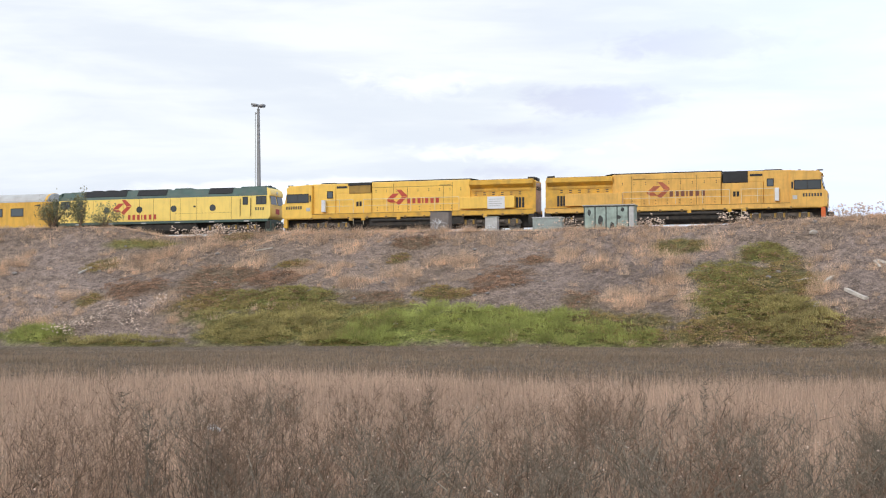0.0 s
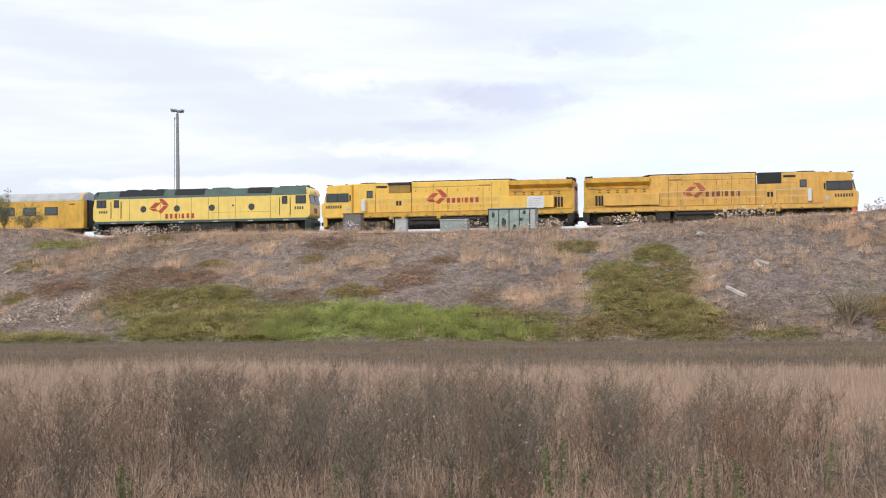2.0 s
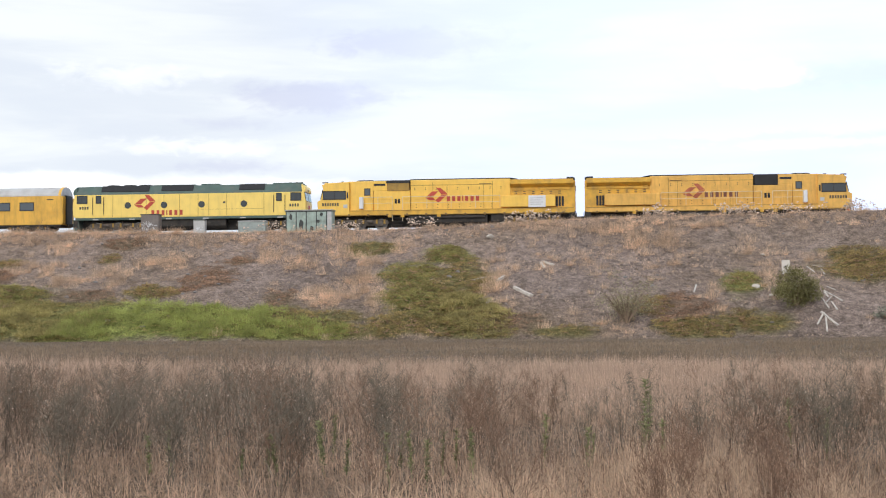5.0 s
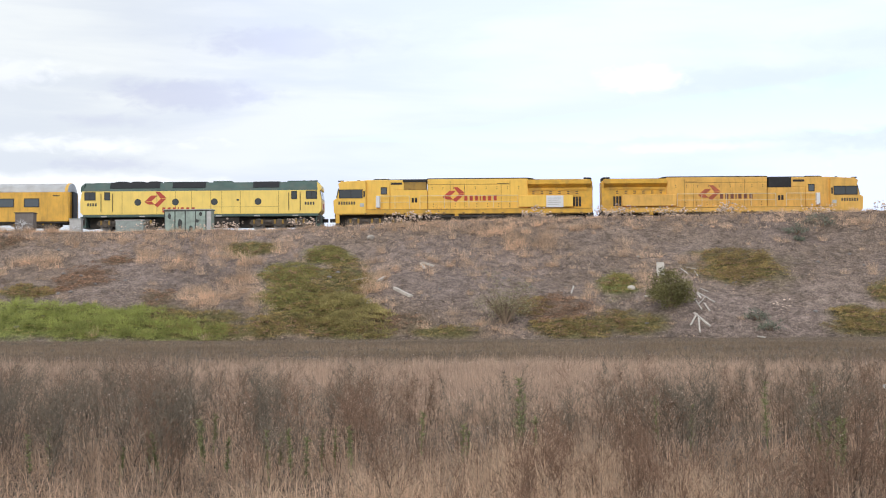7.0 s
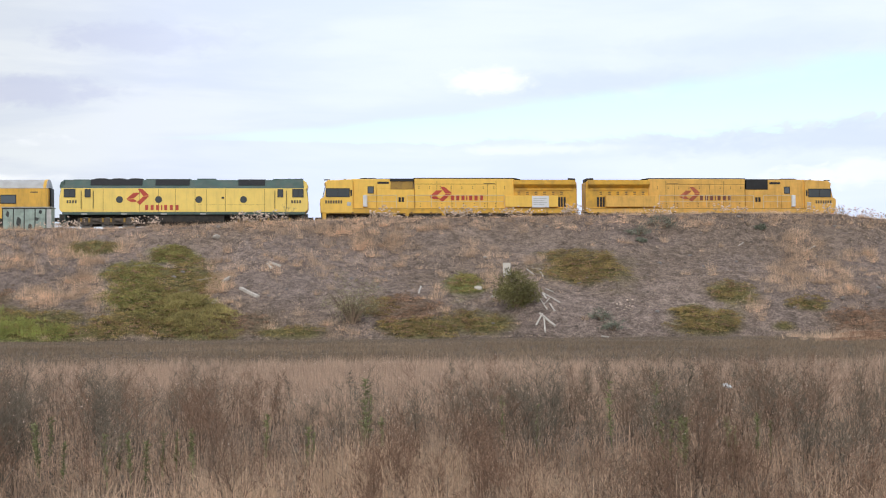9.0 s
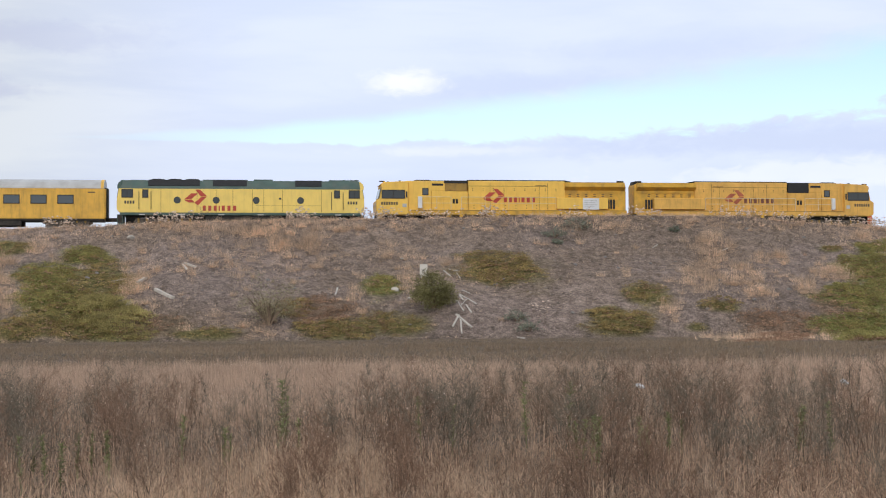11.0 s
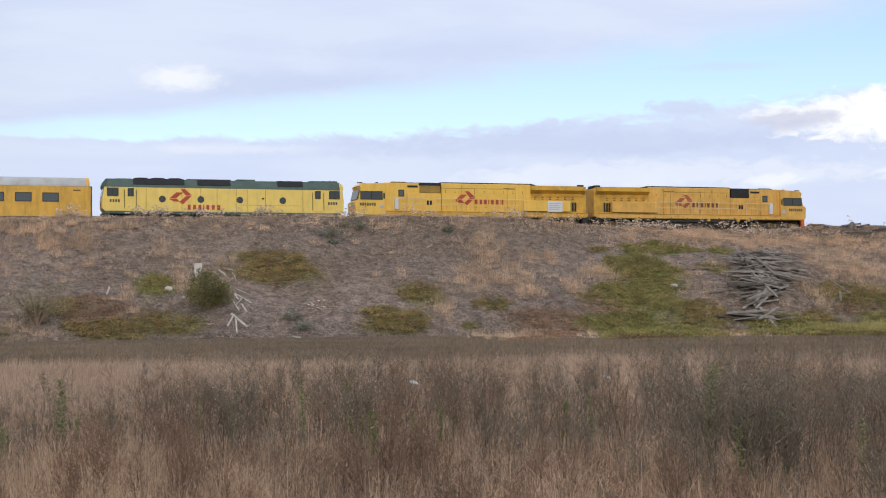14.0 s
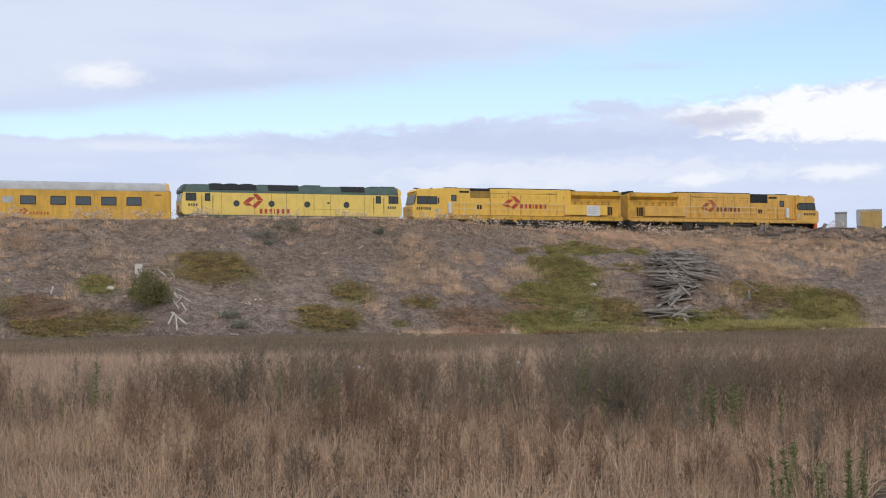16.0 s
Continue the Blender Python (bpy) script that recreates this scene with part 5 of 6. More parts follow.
def flat_loco():
    """The pale yellow locomotive with a cab at each end and a dark green roof."""
    th = thing("double_ended_locomotive", "pale yellow locomotive with green roof and two cabs", "locomotive", "locomotives of the train")
    E, LONG = 10.30, 0.22   # half length, and what the rear cab adds
    side = [(-E - LONG + 0.22, 1.40), (E - 0.22, 1.40), (E - 0.02, 1.62), (E, 2.55), (E - 0.16, 3.45), (-E - LONG + 0.16, 3.45), (-E - LONG, 2.55), (-E - LONG + 0.02, 1.62)]
    body = part("body", prism(side, -HALF, HALF, bevel=0.05), YELLOW_G, th)
    part("sill", box(-E - LONG + 0.25, E - 0.25, -HALF - 0.01, HALF + 0.01, 1.20, 1.41, 0.02), GREEN_ROOF, th, "dark green sill strip")
    half = [(-HALF - 0.01, 3.43), (HALF + 0.01, 3.43), (HALF - 0.08, 3.66), (1.02, 4.18), (-1.02, 4.18), (-HALF + 0.08, 3.66)]
    bm = prism(half, -E - LONG + 0.30, E - 0.35, "x", 0.03)
    part("traction_gear", box(-9.85, 9.85, -0.62, 0.62, 0.30, 1.19, 0.05), UNDER, th, "dark grimy gear under the body")
    roof = part("roof", bm, GREEN_ROOF, th, "dark green roof with sloping edges")
    bm = bmesh.new()
    for k in range(3):
        drum(-7.2 + k * 1.45, 0, 4.24, 0.62, 0.16, "z", 24, bm)
        drum(-7.2 + k * 1.45, 0, 4.29, 0.55, 0.12, "z", 24, bm)
    part("fans", bm, BLACK, roof, "black radiator fans")
    # dark grilles lie on the roof's sloping edge
    for s in (-1, 1):
        for x0, x1 in ((-7.95, -3.65), (-2.55, 0.30), (4.40, 6.65)):
            bm = prism([(s * 1.37, 3.68), (s * 1.40, 3.70), (s * 1.06, 4.22), (s * 1.02, 4.19)], x0, x1, "x")
            part("roof_grille", bm, GRILLE, roof, "dark grille on the roof edge")
    for x0, x1, h in ((-9.4, -8.1, 4.22), (-3.4, 0.4, 4.27), (0.9, 2.5, 4.31), (4.4, 6.7, 4.24), (7.3, 9.8, 4.29)):
        part("roof_hatch", box(x0, x1, -0.9, 0.9, 4.16, h, 0.03), GREEN_ROOF, roof)
    bm = bmesh.new()
    for x in (8.6, 9.2, 9.6):
        box(x, x + 0.18, -0.3, 0.1, 4.26, 4.37, 0, bm)
    rod((9.3, -0.5, 4.27), (9.9, -0.5, 4.29), 0.05, 8, bm)
    rod((-9.4, 0.5, 4.22), (-9.9, 0.5, 4.22), 0.05, 8, bm)
    part("roof_horns", bm, BLACK, roof)
    for e in (-1, 1):
        X = lambda x: e * x - LONG * (e < 0)
        pts = [(X(x), z) for x, z in ((E - 0.36, 3.42), (E - 0.04, 3.42), (E - 0.02, 3.66), (E - 0.12, 3.94), (E - 0.40, 4.14))]
        brow = part("cab_brow", prism(pts, -1.36, 1.36, bevel=0.03), YELLOW_G if e > 0 else GREEN_ROOF, th, "cab brow with headlight")
        part("headlight", drum(X(E - 0.04), 0, 3.68, 0.14, 0.12, "x", 14), GREY_BOX, brow)
        for y0, y1 in ((-1.25, -0.12), (0.12, 1.25)):
            part("windscreen", prism([(X(x), z) for x, z in ((E - 0.06, 2.66), (E + 0.02, 2.66), (E - 0.10, 3.40), (E - 0.18, 3.40))], y0, y1), GLASS, th, "dark cab windscreen")
        part("nose_panel", box(X(E - 0.02), X(E + 0.03), -1.2, 1.2, 1.7, 2.4, 0.01), YELLOW_G, th)
        part("nose_emblem", box(X(E + 0.03), X(E + 0.04), -0.4, 0.4, 1.85, 2.3), RED, th)
        part("pilot", prism([(X(x), z) for x, z in ((E - 0.5, 0.3), (E - 0.05, 0.3), (E, 1.25), (E - 0.5, 1.25))], -1.35, 1.35, bevel=0.02), GREEN_ROOF, th)
        part("step", box(X(E - 0.42), X(E - 0.08), -1.42, -1.25, 0.55, 1.2), UNDER, th, "dark cab step")
        part("coupler", box(X(E - 0.1), X(E + 0.45), -0.16, 0.16, 0.70, 1.02, 0.04), UNDER, th)
        for s in (-1, 1):
            window(th, *sorted((X(9.02), X(9.86))), 2.72, 3.32, s * HALF, s, GLASS, (X(9.46),))
            door = part("door", box(X(7.55), X(8.40), s * (HALF - 0.01), s * (HALF + 0.018), 1.55, 3.40, 0.012), YELLOW_G, th)
            window(door, *sorted((X(7.76), X(8.14))), 2.72, 3.30, s * (HALF + 0.018), s, GLASS)
            for gx in (7.48, 8.48):
                part("grab_rail", rod((X(gx), s * (HALF + 0.06), 1.7), (X(gx), s * (HALF + 0.06), 3.2), 0.025, 6), INK, door)
    for s in (-1, 1):
        y = s * HALF
        for x in (-5.53, -2.28, 1.08, 4.84):
            w = part("porthole", drum(x, y, 2.47, 0.25, 0.03, "y", 24), GLASS, th, "round porthole window")
            part("rim", drum(x, y, 2.47, 0.29, 0.02, "y", 24), BLACK, w)
        for x in (-6.9, -3.9, -2.3, -0.9, 0.75, 1.7, 3.3, 6.6):
            part("panel_seam", box(x, x + 0.035, y - 0.004, y + 0.004, 1.45, 3.40), YELLOW_SHADE, th)
        part("panel_seam", box(1.0, 6.6, y - 0.004, y + 0.004, 2.02, 2.04), YELLOW_SHADE, th)
        part("side_door", box(-0.85, 0.70, y, y + s * 0.015, 1.5, 3.35, 0.01), YELLOW_G, th)
        part("handle", box(3.0, 3.2, y, y + s * 0.03, 2.55, 2.7), INK, th)
        bm = bmesh.new()
        for k in range(6):
            box(-8.7 + k * 3.3, -8.2 + k * 3.3, y, y + s * 0.02, 1.20, 1.30, 0, bm)
        tagged(part("jacking_pads", bm, GREY_BOX, th), kind="stuff")
        part("fuel_tank", prism([(s * 0.5, 0.35), (s * 1.0, 0.35), (s * 1.28, 0.6), (s * 1.28, 1.22), (s * 0.5, 1.22)], -3.2, 3.2, "x", 0.04), UNDER, th)
    for x in (-6.6, 6.6):
        bogie(th, x, (-1.8, 0.0, 1.8), 0.50)
    emblem(th, -4.0, 2.70, 1.9, 1.34, -HALF - 0.004, RED)
    word_bars(th, "letter_bar", -3.46, -0.55, 1.58, 0.43, -HALF - 0.020, RED, (1, 1, 1, 0.36, 1, 1.1, 1), "red letter-like bar")
    for x in (-9.92, 8.85):
        word_bars(th, "number_bar", x, x + 0.86, 2.16, 0.25, -HALF - 0.004, INK, (1, 1, 1, 1), "dark bar of a running number")
    return th


def carriage():
    th = thing("carriage", "weathered yellow passenger carriage with dull silver curved roof", "railway carriage")
    E = 11.36
    body = part("body", box(-E, E, -1.42, 1.42, 0.88, 3.42, 0.03), YELLOW_CAR, th)
    arch = [(-1.42, 3.40)] + [(-1.44 * math.cos(math.pi * k / 14), 3.42 + 0.84 * math.sin(math.pi * k / 14)) for k in range(15)] + [(1.42, 3.40)]
    part("roof", prism(arch[1:-1], -E, E - 0.02, "x"), SILVER, th, "dull silver curved roof")
    part("end_rim", prism([(y * 1.01, z + 0.02) for y, z in arch[1:-1]], E - 0.30, E - 0.06, "x"), YELLOW_CAR, th, "yellow roof end rim")
    part("gangway", box(E - 0.02, E + 0.22, -0.75, 0.75, 0.95, 3.5, 0.04), BLACK, th, "black rubber gangway")
    part("end_wall_frame", box(E - 0.05, E + 0.10, -1.38, 1.38, 0.95, 3.4, 0.03), YELLOW_DULL, th)
    part("solebar", box(-E + 0.1, E - 0.1, -1.35, 1.35, 0.72, 0.92, 0.02), UNDER, th)
    for s in (-1, 1):
        y = s * 1.42
        for x in (-9.2, -6.6, -4.0, -0.85, 1.67, 3.81, 6.0, 8.18):
            window(th, x - 0.60, x + 0.60, 2.18, 2.82, y, s, GLASS_PALE)
        for z in (1.95, 3.22):
            part("rib", box(-E + 0.05, E - 0.05, y, y + s * 0.015, z, z + 0.04), YELLOW_CAR, th)
        for x in (9.4, 10.9, 7.2):
            part("panel_seam", box(x, x + 0.025, y - 0.003, y + s * 0.006, 0.95, 3.2), YELLOW_DULL, th)
        part("vent_panel", box(-3.0, -2.1, y, y + s * 0.012, 2.25, 2.8), GREY_BOX, th, "pale grey panel")
        for x in (-4.2, -1.2, 2.4):
            part("equipment_box", box(x, x + 2.2, s * 0.7, s * 1.3, 0.3, 0.74, 0.03), UNDER, th)
    emblem(th, -1.3, 1.52, 0.9, 0.62, -1.424, RED_DIM)
    word_bars(th, "letter_bar", -0.75, 0.9, 1.24, 0.25, -1.438, RED_DIM, (1, 1, 1, 0.36, 1, 1.1, 1), "faded red letter-like bar")
    part("number_bars", box(10.0, 10.6, -1.436, -1.42, 3.06, 3.14), INK, th)
    part("coupler", box(E, E + 0.6, -0.16, 0.16, 0.70, 1.02, 0.04), UNDER, th)
    for x in (-8.2, 8.2):
        bogie(th, x, (-1.25, 1.25), 0.46)
    return th


LEAD = hood_loco("lead_locomotive", "yellow hood locomotive at the head of the train", 1, False)
SECOND = hood_loco("second_locomotive", "bright yellow hood locomotive facing backwards, white notice on its side", -1, True)
THIRD = flat_loco()
CAR = carriage()
TRAIN = ((LEAD, -19.58), (SECOND, -42.62), (THIRD, -65.08), (CAR, -87.97))


# ---- the track ----
def track():
    """Ballast and rails, built along x and turned with the track."""
    sec = [(-0.07, 0.0), (0.07, 0.0), (0.07, 0.02), (0.015, 0.04), (0.015, 0.11), (0.036, 0.125), (0.036, 0.155), (-0.036, 0.155), (-0.036, 0.125), (-0.015, 0.11), (-0.015, 0.04), (-0.07, 0.02)]
    turned = pose(0, TRACK_Y, 0, 0, 0, TRACK_TURN)
    bed = prism([(-3.0, RAIL - 0.75), (3.0, RAIL - 0.75), (1.9, RAIL - 0.22), (-1.9, RAIL - 0.22)], -400, 400, "x")
    me = part("ballast", bed, material("grey_ballast", (0.21, 0.195, 0.185), 0.95, var=0.25, scale=1.5, fine=14, bump=0.9), None)
    me.matrix_basis = turned
    tagged(me, "grey stone ballast shoulder under the track", "ballast", kind="structure")
    for s in (-1, 1):
        r = part("rail", prism([(s * 0.80 + a, RAIL - 0.155 + b) for a, b in sec], -400, 400, "x"), STEEL, None)
        r.matrix_basis = turned
        tagged(r, "worn steel rail on the ballast", "rail", kind="structure")


track()


# ---- things beside the track ----
MINT = material("faded_mint_paint", (0.34, 0.43, 0.39), 0.6, var=0.22, scale=1.6, dirt=(0.16, 0.15, 0.13), dirt_amount=0.5)
DARK_FRAME = material("dark_cabinet_frame", (0.05, 0.055, 0.055), 0.7, var=0.2)
GREYGREEN = material("grey_green_paint", (0.34, 0.39, 0.38), 0.65, var=0.12, dirt=(0.2, 0.18, 0.15), dirt_amount=0.4)
BROWN_STEEL = material("brown_grey_steel", (0.19, 0.165, 0.155), 0.7, var=0.2, scale=2.0, dirt=(0.30, 0.28, 0.27), dirt_amount=0.4)
CONCRETE = material("pale_concrete", (0.50, 0.45, 0.40), 0.9, var=0.15, bump=0.3)
PALE_POST = material("pale_painted_concrete", (0.66, 0.62, 0.57), 0.85, var=0.12, bump=0.2)
WOOD = material("weathered_grey_timber", (0.215, 0.185, 0.165), 0.9, var=0.3, scale=2.5, fine=60, bump=0.4)
# dark tone for variety; in the heap it stands for shaded gaps
WOOD_DARK = material("dark_gap_timber", (0.105, 0.090, 0.080), 0.9, var=0.3, scale=2.5, fine=60, bump=0.4)
WOOD_LIGHT = material("silvered_timber", (0.31, 0.275, 0.25), 0.9, var=0.25, scale=2.5, fine=60, bump=0.4)
WOOD_PALE = material("bleached_timber", (0.54, 0.49, 0.44), 0.9, var=0.2, scale=3.0, bump=0.3)
ROCK = material("grey_rock", (0.27, 0.245, 0.235), 0.95, var=0.25, scale=3.0, fine=20, bump=0.6)
LAMP_STEEL = material("galvanised_steel", (0.30, 0.30, 0.31), 0.5, metal=0.4, var=0.1)


def on_ground(x, y, lift=0.0):
    return float(height(x, y)) + lift


def mint_cabinet():
    x0, x1, y = -26.3, -22.4, 118.3
    z = on_ground(-24.4, y) - 0.05
    th = thing("equipment_cabinet", "mint green trackside cabinet with dark painted blotches", "cabinet", at=((x0 + x1) / 2, y, z))
    w, h = x1 - x0, 10.27 - z
    part("body", box(-w / 2, w / 2, 0, 1.3, 0, h - 0.10, 0.02), MINT, th)
    part("lid", box(-w / 2 - 0.06, w / 2 + 0.06, -0.08, 1.38, h - 0.10, h, 0.02), GREYGREEN, th)
    # four doors, each with its painted blotches: along, up, radius, stretch
    step = (w - 0.50) / 4
    blots = (((0.40, 0.84, 0.13, 1.9),), ((0.42, 0.46, 0.19, 2.1),), ((0.46, 0.22, 0.16, 1.6),), ((0.42, 0.95, 0.13, 1.3), (0.14, 0.60, 0.15, 0.9), (0.42, 0.12, 0.13, 1.0)))
    for k in range(4):
        a = -w / 2 + 0.05 + k * step
        d = part("door", box(a + 0.04, a + step - 0.04, -0.03, 0.0, 0.08, h - 0.16, 0.01), MINT, th)
        for u, v, r0, tall in blots[k]:
            part("blotch", prism([(a + u + r * math.cos(q), v * h / 1.2 + r * tall * math.sin(q)) for q, r in [(6.283 * j / 12, r0 * (1 + 0.12 * math.sin(j * 2.1))) for j in range(12)]], -0.036, -0.028), DARK_FRAME, d, "dark painted blotch")
        part("handle", box(a + step - 0.12, a + step - 0.08, -0.06, -0.03, 0.5, 0.7), STEEL, d)
    part("end_panel", box(w / 2 - 0.38, w / 2 - 0.03, -0.03, 0.0, 0.08, h - 0.16, 0.01), GREY_BOX, th, "pale grey end panel")
    bm = bmesh.new()
    for k in range(5):
        a = -w / 2 + 0.05 + k * step
        box(a - 0.035, a + 0.035, -0.04, 0.0, 0.02, h - 0.12, 0, bm)
    box(-w / 2, w / 2, -0.045, 0.0, h - 0.18, h - 0.10, 0, bm)
    part("frame", bm, DARK_FRAME, th, "dark door frame")
    part("lid_lip", box(-w / 2 - 0.08, w / 2 + 0.08, -0.1, -0.08, h - 0.06, h - 0.02), CONCRETE, th)


def small_boxes():
    y = 118.4
    z = on_ground(-38, y) - 0.05
    th = thing("relay_box", "brown-grey steel relay box covered in pale scrawls", "cabinet", at=(-37.95, y, z))
    part("body", box(-0.76, 0.76, 0, 0.9, 0, 10.05 - z, 0.02), BROWN_STEEL, th)
    part("cap", box(-0.82, 0.82, -0.05, 0.95, 10.05 - z, 10.12 - z, 0.02), DARK_FRAME, th)
    bm = bmesh.new()
    r = random.Random(5)
    for _ in range(34):
        a = Vector((r.uniform(-0.55, 0.35), -0.012, r.uniform(0.12, 0.95)))
        rod(a, a + Vector((r.uniform(-0.3, 0.3), 0, r.uniform(-0.35, 0.35))), 0.018, 4, bm)
    part("scrawl", bm, WHITE, th, "white scrawl lines")
    z = on_ground(-33.7, y) - 0.05
    th = thing("junction_box", "small pale grey junction box beside the track", "cabinet", at=(-33.7, y, z))
    part("body", box(-0.48, 0.48, 0, 0.6, 0, 9.52 - z, 0.02), GREY_BOX, th)
    part("lid", box(-0.52, 0.52, -0.04, 0.64, 9.52 - z, 9.58 - z, 0.01), GREYGREEN, th)
    bm = bmesh.new()
    for _ in range(14):
        a = Vector((r.uniform(-0.4, 0.3), -0.012, r.uniform(0.15, 0.6)))
        rod(a, a + Vector((r.uniform(-0.2, 0.3), 0, r.uniform(-0.15, 0.2))), 0.022, 4, bm)
    part("scrawl", bm, WHITE, th, "white scrawl lines")
    z = on_ground(-29.2, y) - 0.05
    th = thing("cable_trough_box", "low grey-green steel box on the brow of the bank", "cabinet", at=(-29.2, y, z))
    part("body", box(-1.15, 1.15, 0, 0.9, 0, 9.36 - z, 0.02), GREYGREEN, th)
    part("lid", box(-1.2, 1.2, -0.05, 0.95, 9.36 - z, 9.44 - z, 0.015), GREY_BOX, th)


def street_lamp():
    x, y = -58.91, 130.0
    z = on_ground(x, y)
    th = thing("floodlight_mast", "tall grey steel mast with two floodlights", "light pole", at=(x, y, z))
    top = 20.79 - z
    part("pole", rod((0, 0, 0), (-0.15, 0, top), 0.24, 16, None, 0.13), LAMP_STEEL, th)
    part("base_plate", box(-0.4, 0.4, -0.4, 0.4, -0.05, 0.06, 0.01), LAMP_STEEL, th)
    part("bracket", rod((-0.15, 0, top - 0.1), (-0.15, 0, top + 0.35), 0.07, 8), LAMP_STEEL, th)
    for s, zz in ((-1, 0.38), (1, 0.26)):
        arm = part("floodlight", prism([(-0.15 + s * 0.05, top + zz - 0.10), (-0.15 + s * 0.62, top + zz - 0.02), (-0.15 + s * 0.60, top + zz + 0.16), (-0.15 + s * 0.05, top + zz + 0.08)], -0.28, 0.28, bevel=0.03), LAMP_STEEL, th, "flat floodlight head")
        part("lens", box(-0.15 + s * 0.12, -0.15 + s * 0.58, -0.24, 0.24, top + zz - 0.13, top + zz - 0.08), GLASS_PALE, arm)
    part("cable", rod((-0.35, -0.1, 1.0), (-0.42, -0.05, top - 0.3), 0.02, 6), INK, th)
    part("cable_bracket", box(-0.45, -0.15, -0.08, 0.02, top - 0.45, top - 0.33), LAMP_STEEL, th)


def containers():
    y = 150.0
    z = on_ground(106, y)
    grey = material("pale_container_paint", (0.40, 0.41, 0.43), 0.6, var=0.12, scale=1.0, dirt=(0.22, 0.19, 0.17), dirt_amount=0.4)
    tan = material("yellow_tan_curtain", (0.50, 0.34, 0.13), 0.7, var=0.15, scale=1.5)
    th = thing("site_cabin", "pale grey upright site cabin behind the bank", "cabin", at=(106.2, y, z), rz=-35)
    part("body", box(-0.72, 0.72, 0, 1.0, 0, 12.98 - z, 0.03), grey, th)
    part("roof", box(-0.78, 0.78, -0.06, 1.06, 12.98 - z, 13.2 - z, 0.03), LAMP_STEEL, th)
    part("door", box(-0.5, 0.5, -0.04, 0, 0.1, 2.2), grey, th)
    th = thing("shipping_container", "tan and grey freight container behind the bank", "container", at=(110.5, y, z), rz=-35)
    part("body", box(-1.6, 1.5, 0, 6.0, 0, 13.6 - z, 0.04), grey, th)
    d = part("curtain", box(-1.1, 1.4, -0.05, 0.0, 0.3, 13.35 - z, 0.02), tan, th, "tan end panel")
    for k in range(5):
        part("rib", box(-1.0 + k * 0.55, -0.93 + k * 0.55, -0.09, -0.05, 0.35, 13.3 - z), tan, d)


def plank(name, mat, a, b, w, t, label, category="timber", group=""):
    """A weathered length of wood from a to b, with broken ends."""
    a, b = Vector(a), Vector(b)
    l = (b - a).length
    r = random.Random(int(abs(a.x) * 977 + abs(b.y) * 131))
    bm = bmesh.new()
    rings = []
    for k in range(5):
        s = k / 4
        cx = -l / 2 + l * s
        ring = []
        for dy, dz in ((-1, -1), (1, -1), (1, 1), (-1, 1)):
            e = 0.06 if k in (0, 4) else 0.0
            ring.append(bm.verts.new((cx + r.uniform(-e, e), dy * w / 2 * r.uniform(0.9, 1.05), dz * t / 2 * r.uniform(0.85, 1.1))))
        rings.append(ring)
    for p, q in zip(rings, rings[1:]):
        for i in range(4):
            bm.faces.new((p[i], p[(i + 1) % 4], q[(i + 1) % 4], q[i]))
    bm.faces.new(rings[0][::-1])
    bm.faces.new(rings[-1])
    bmesh.ops.recalc_face_normals(bm, faces=bm.faces)
    ob = part(name, bm, mat, None)
    ob.matrix_basis = Matrix.Translation((a + b) / 2) @ (b - a).to_track_quat("X", "Z").to_matrix().to_4x4()
    return tagged(ob, label, category, group)


def lay(x, y, length, turn, lift=0.08, rise=0.0):
    """Ends of something long that lies on the bank."""
    dx, dy = math.cos(radians(turn)) * length / 2, math.sin(radians(turn)) * length / 2
    a, b = (x - dx, y - dy), (x + dx, y + dy)
    return (*a, on_ground(*a) + lift), (*b, on_ground(*b) + lift + rise)


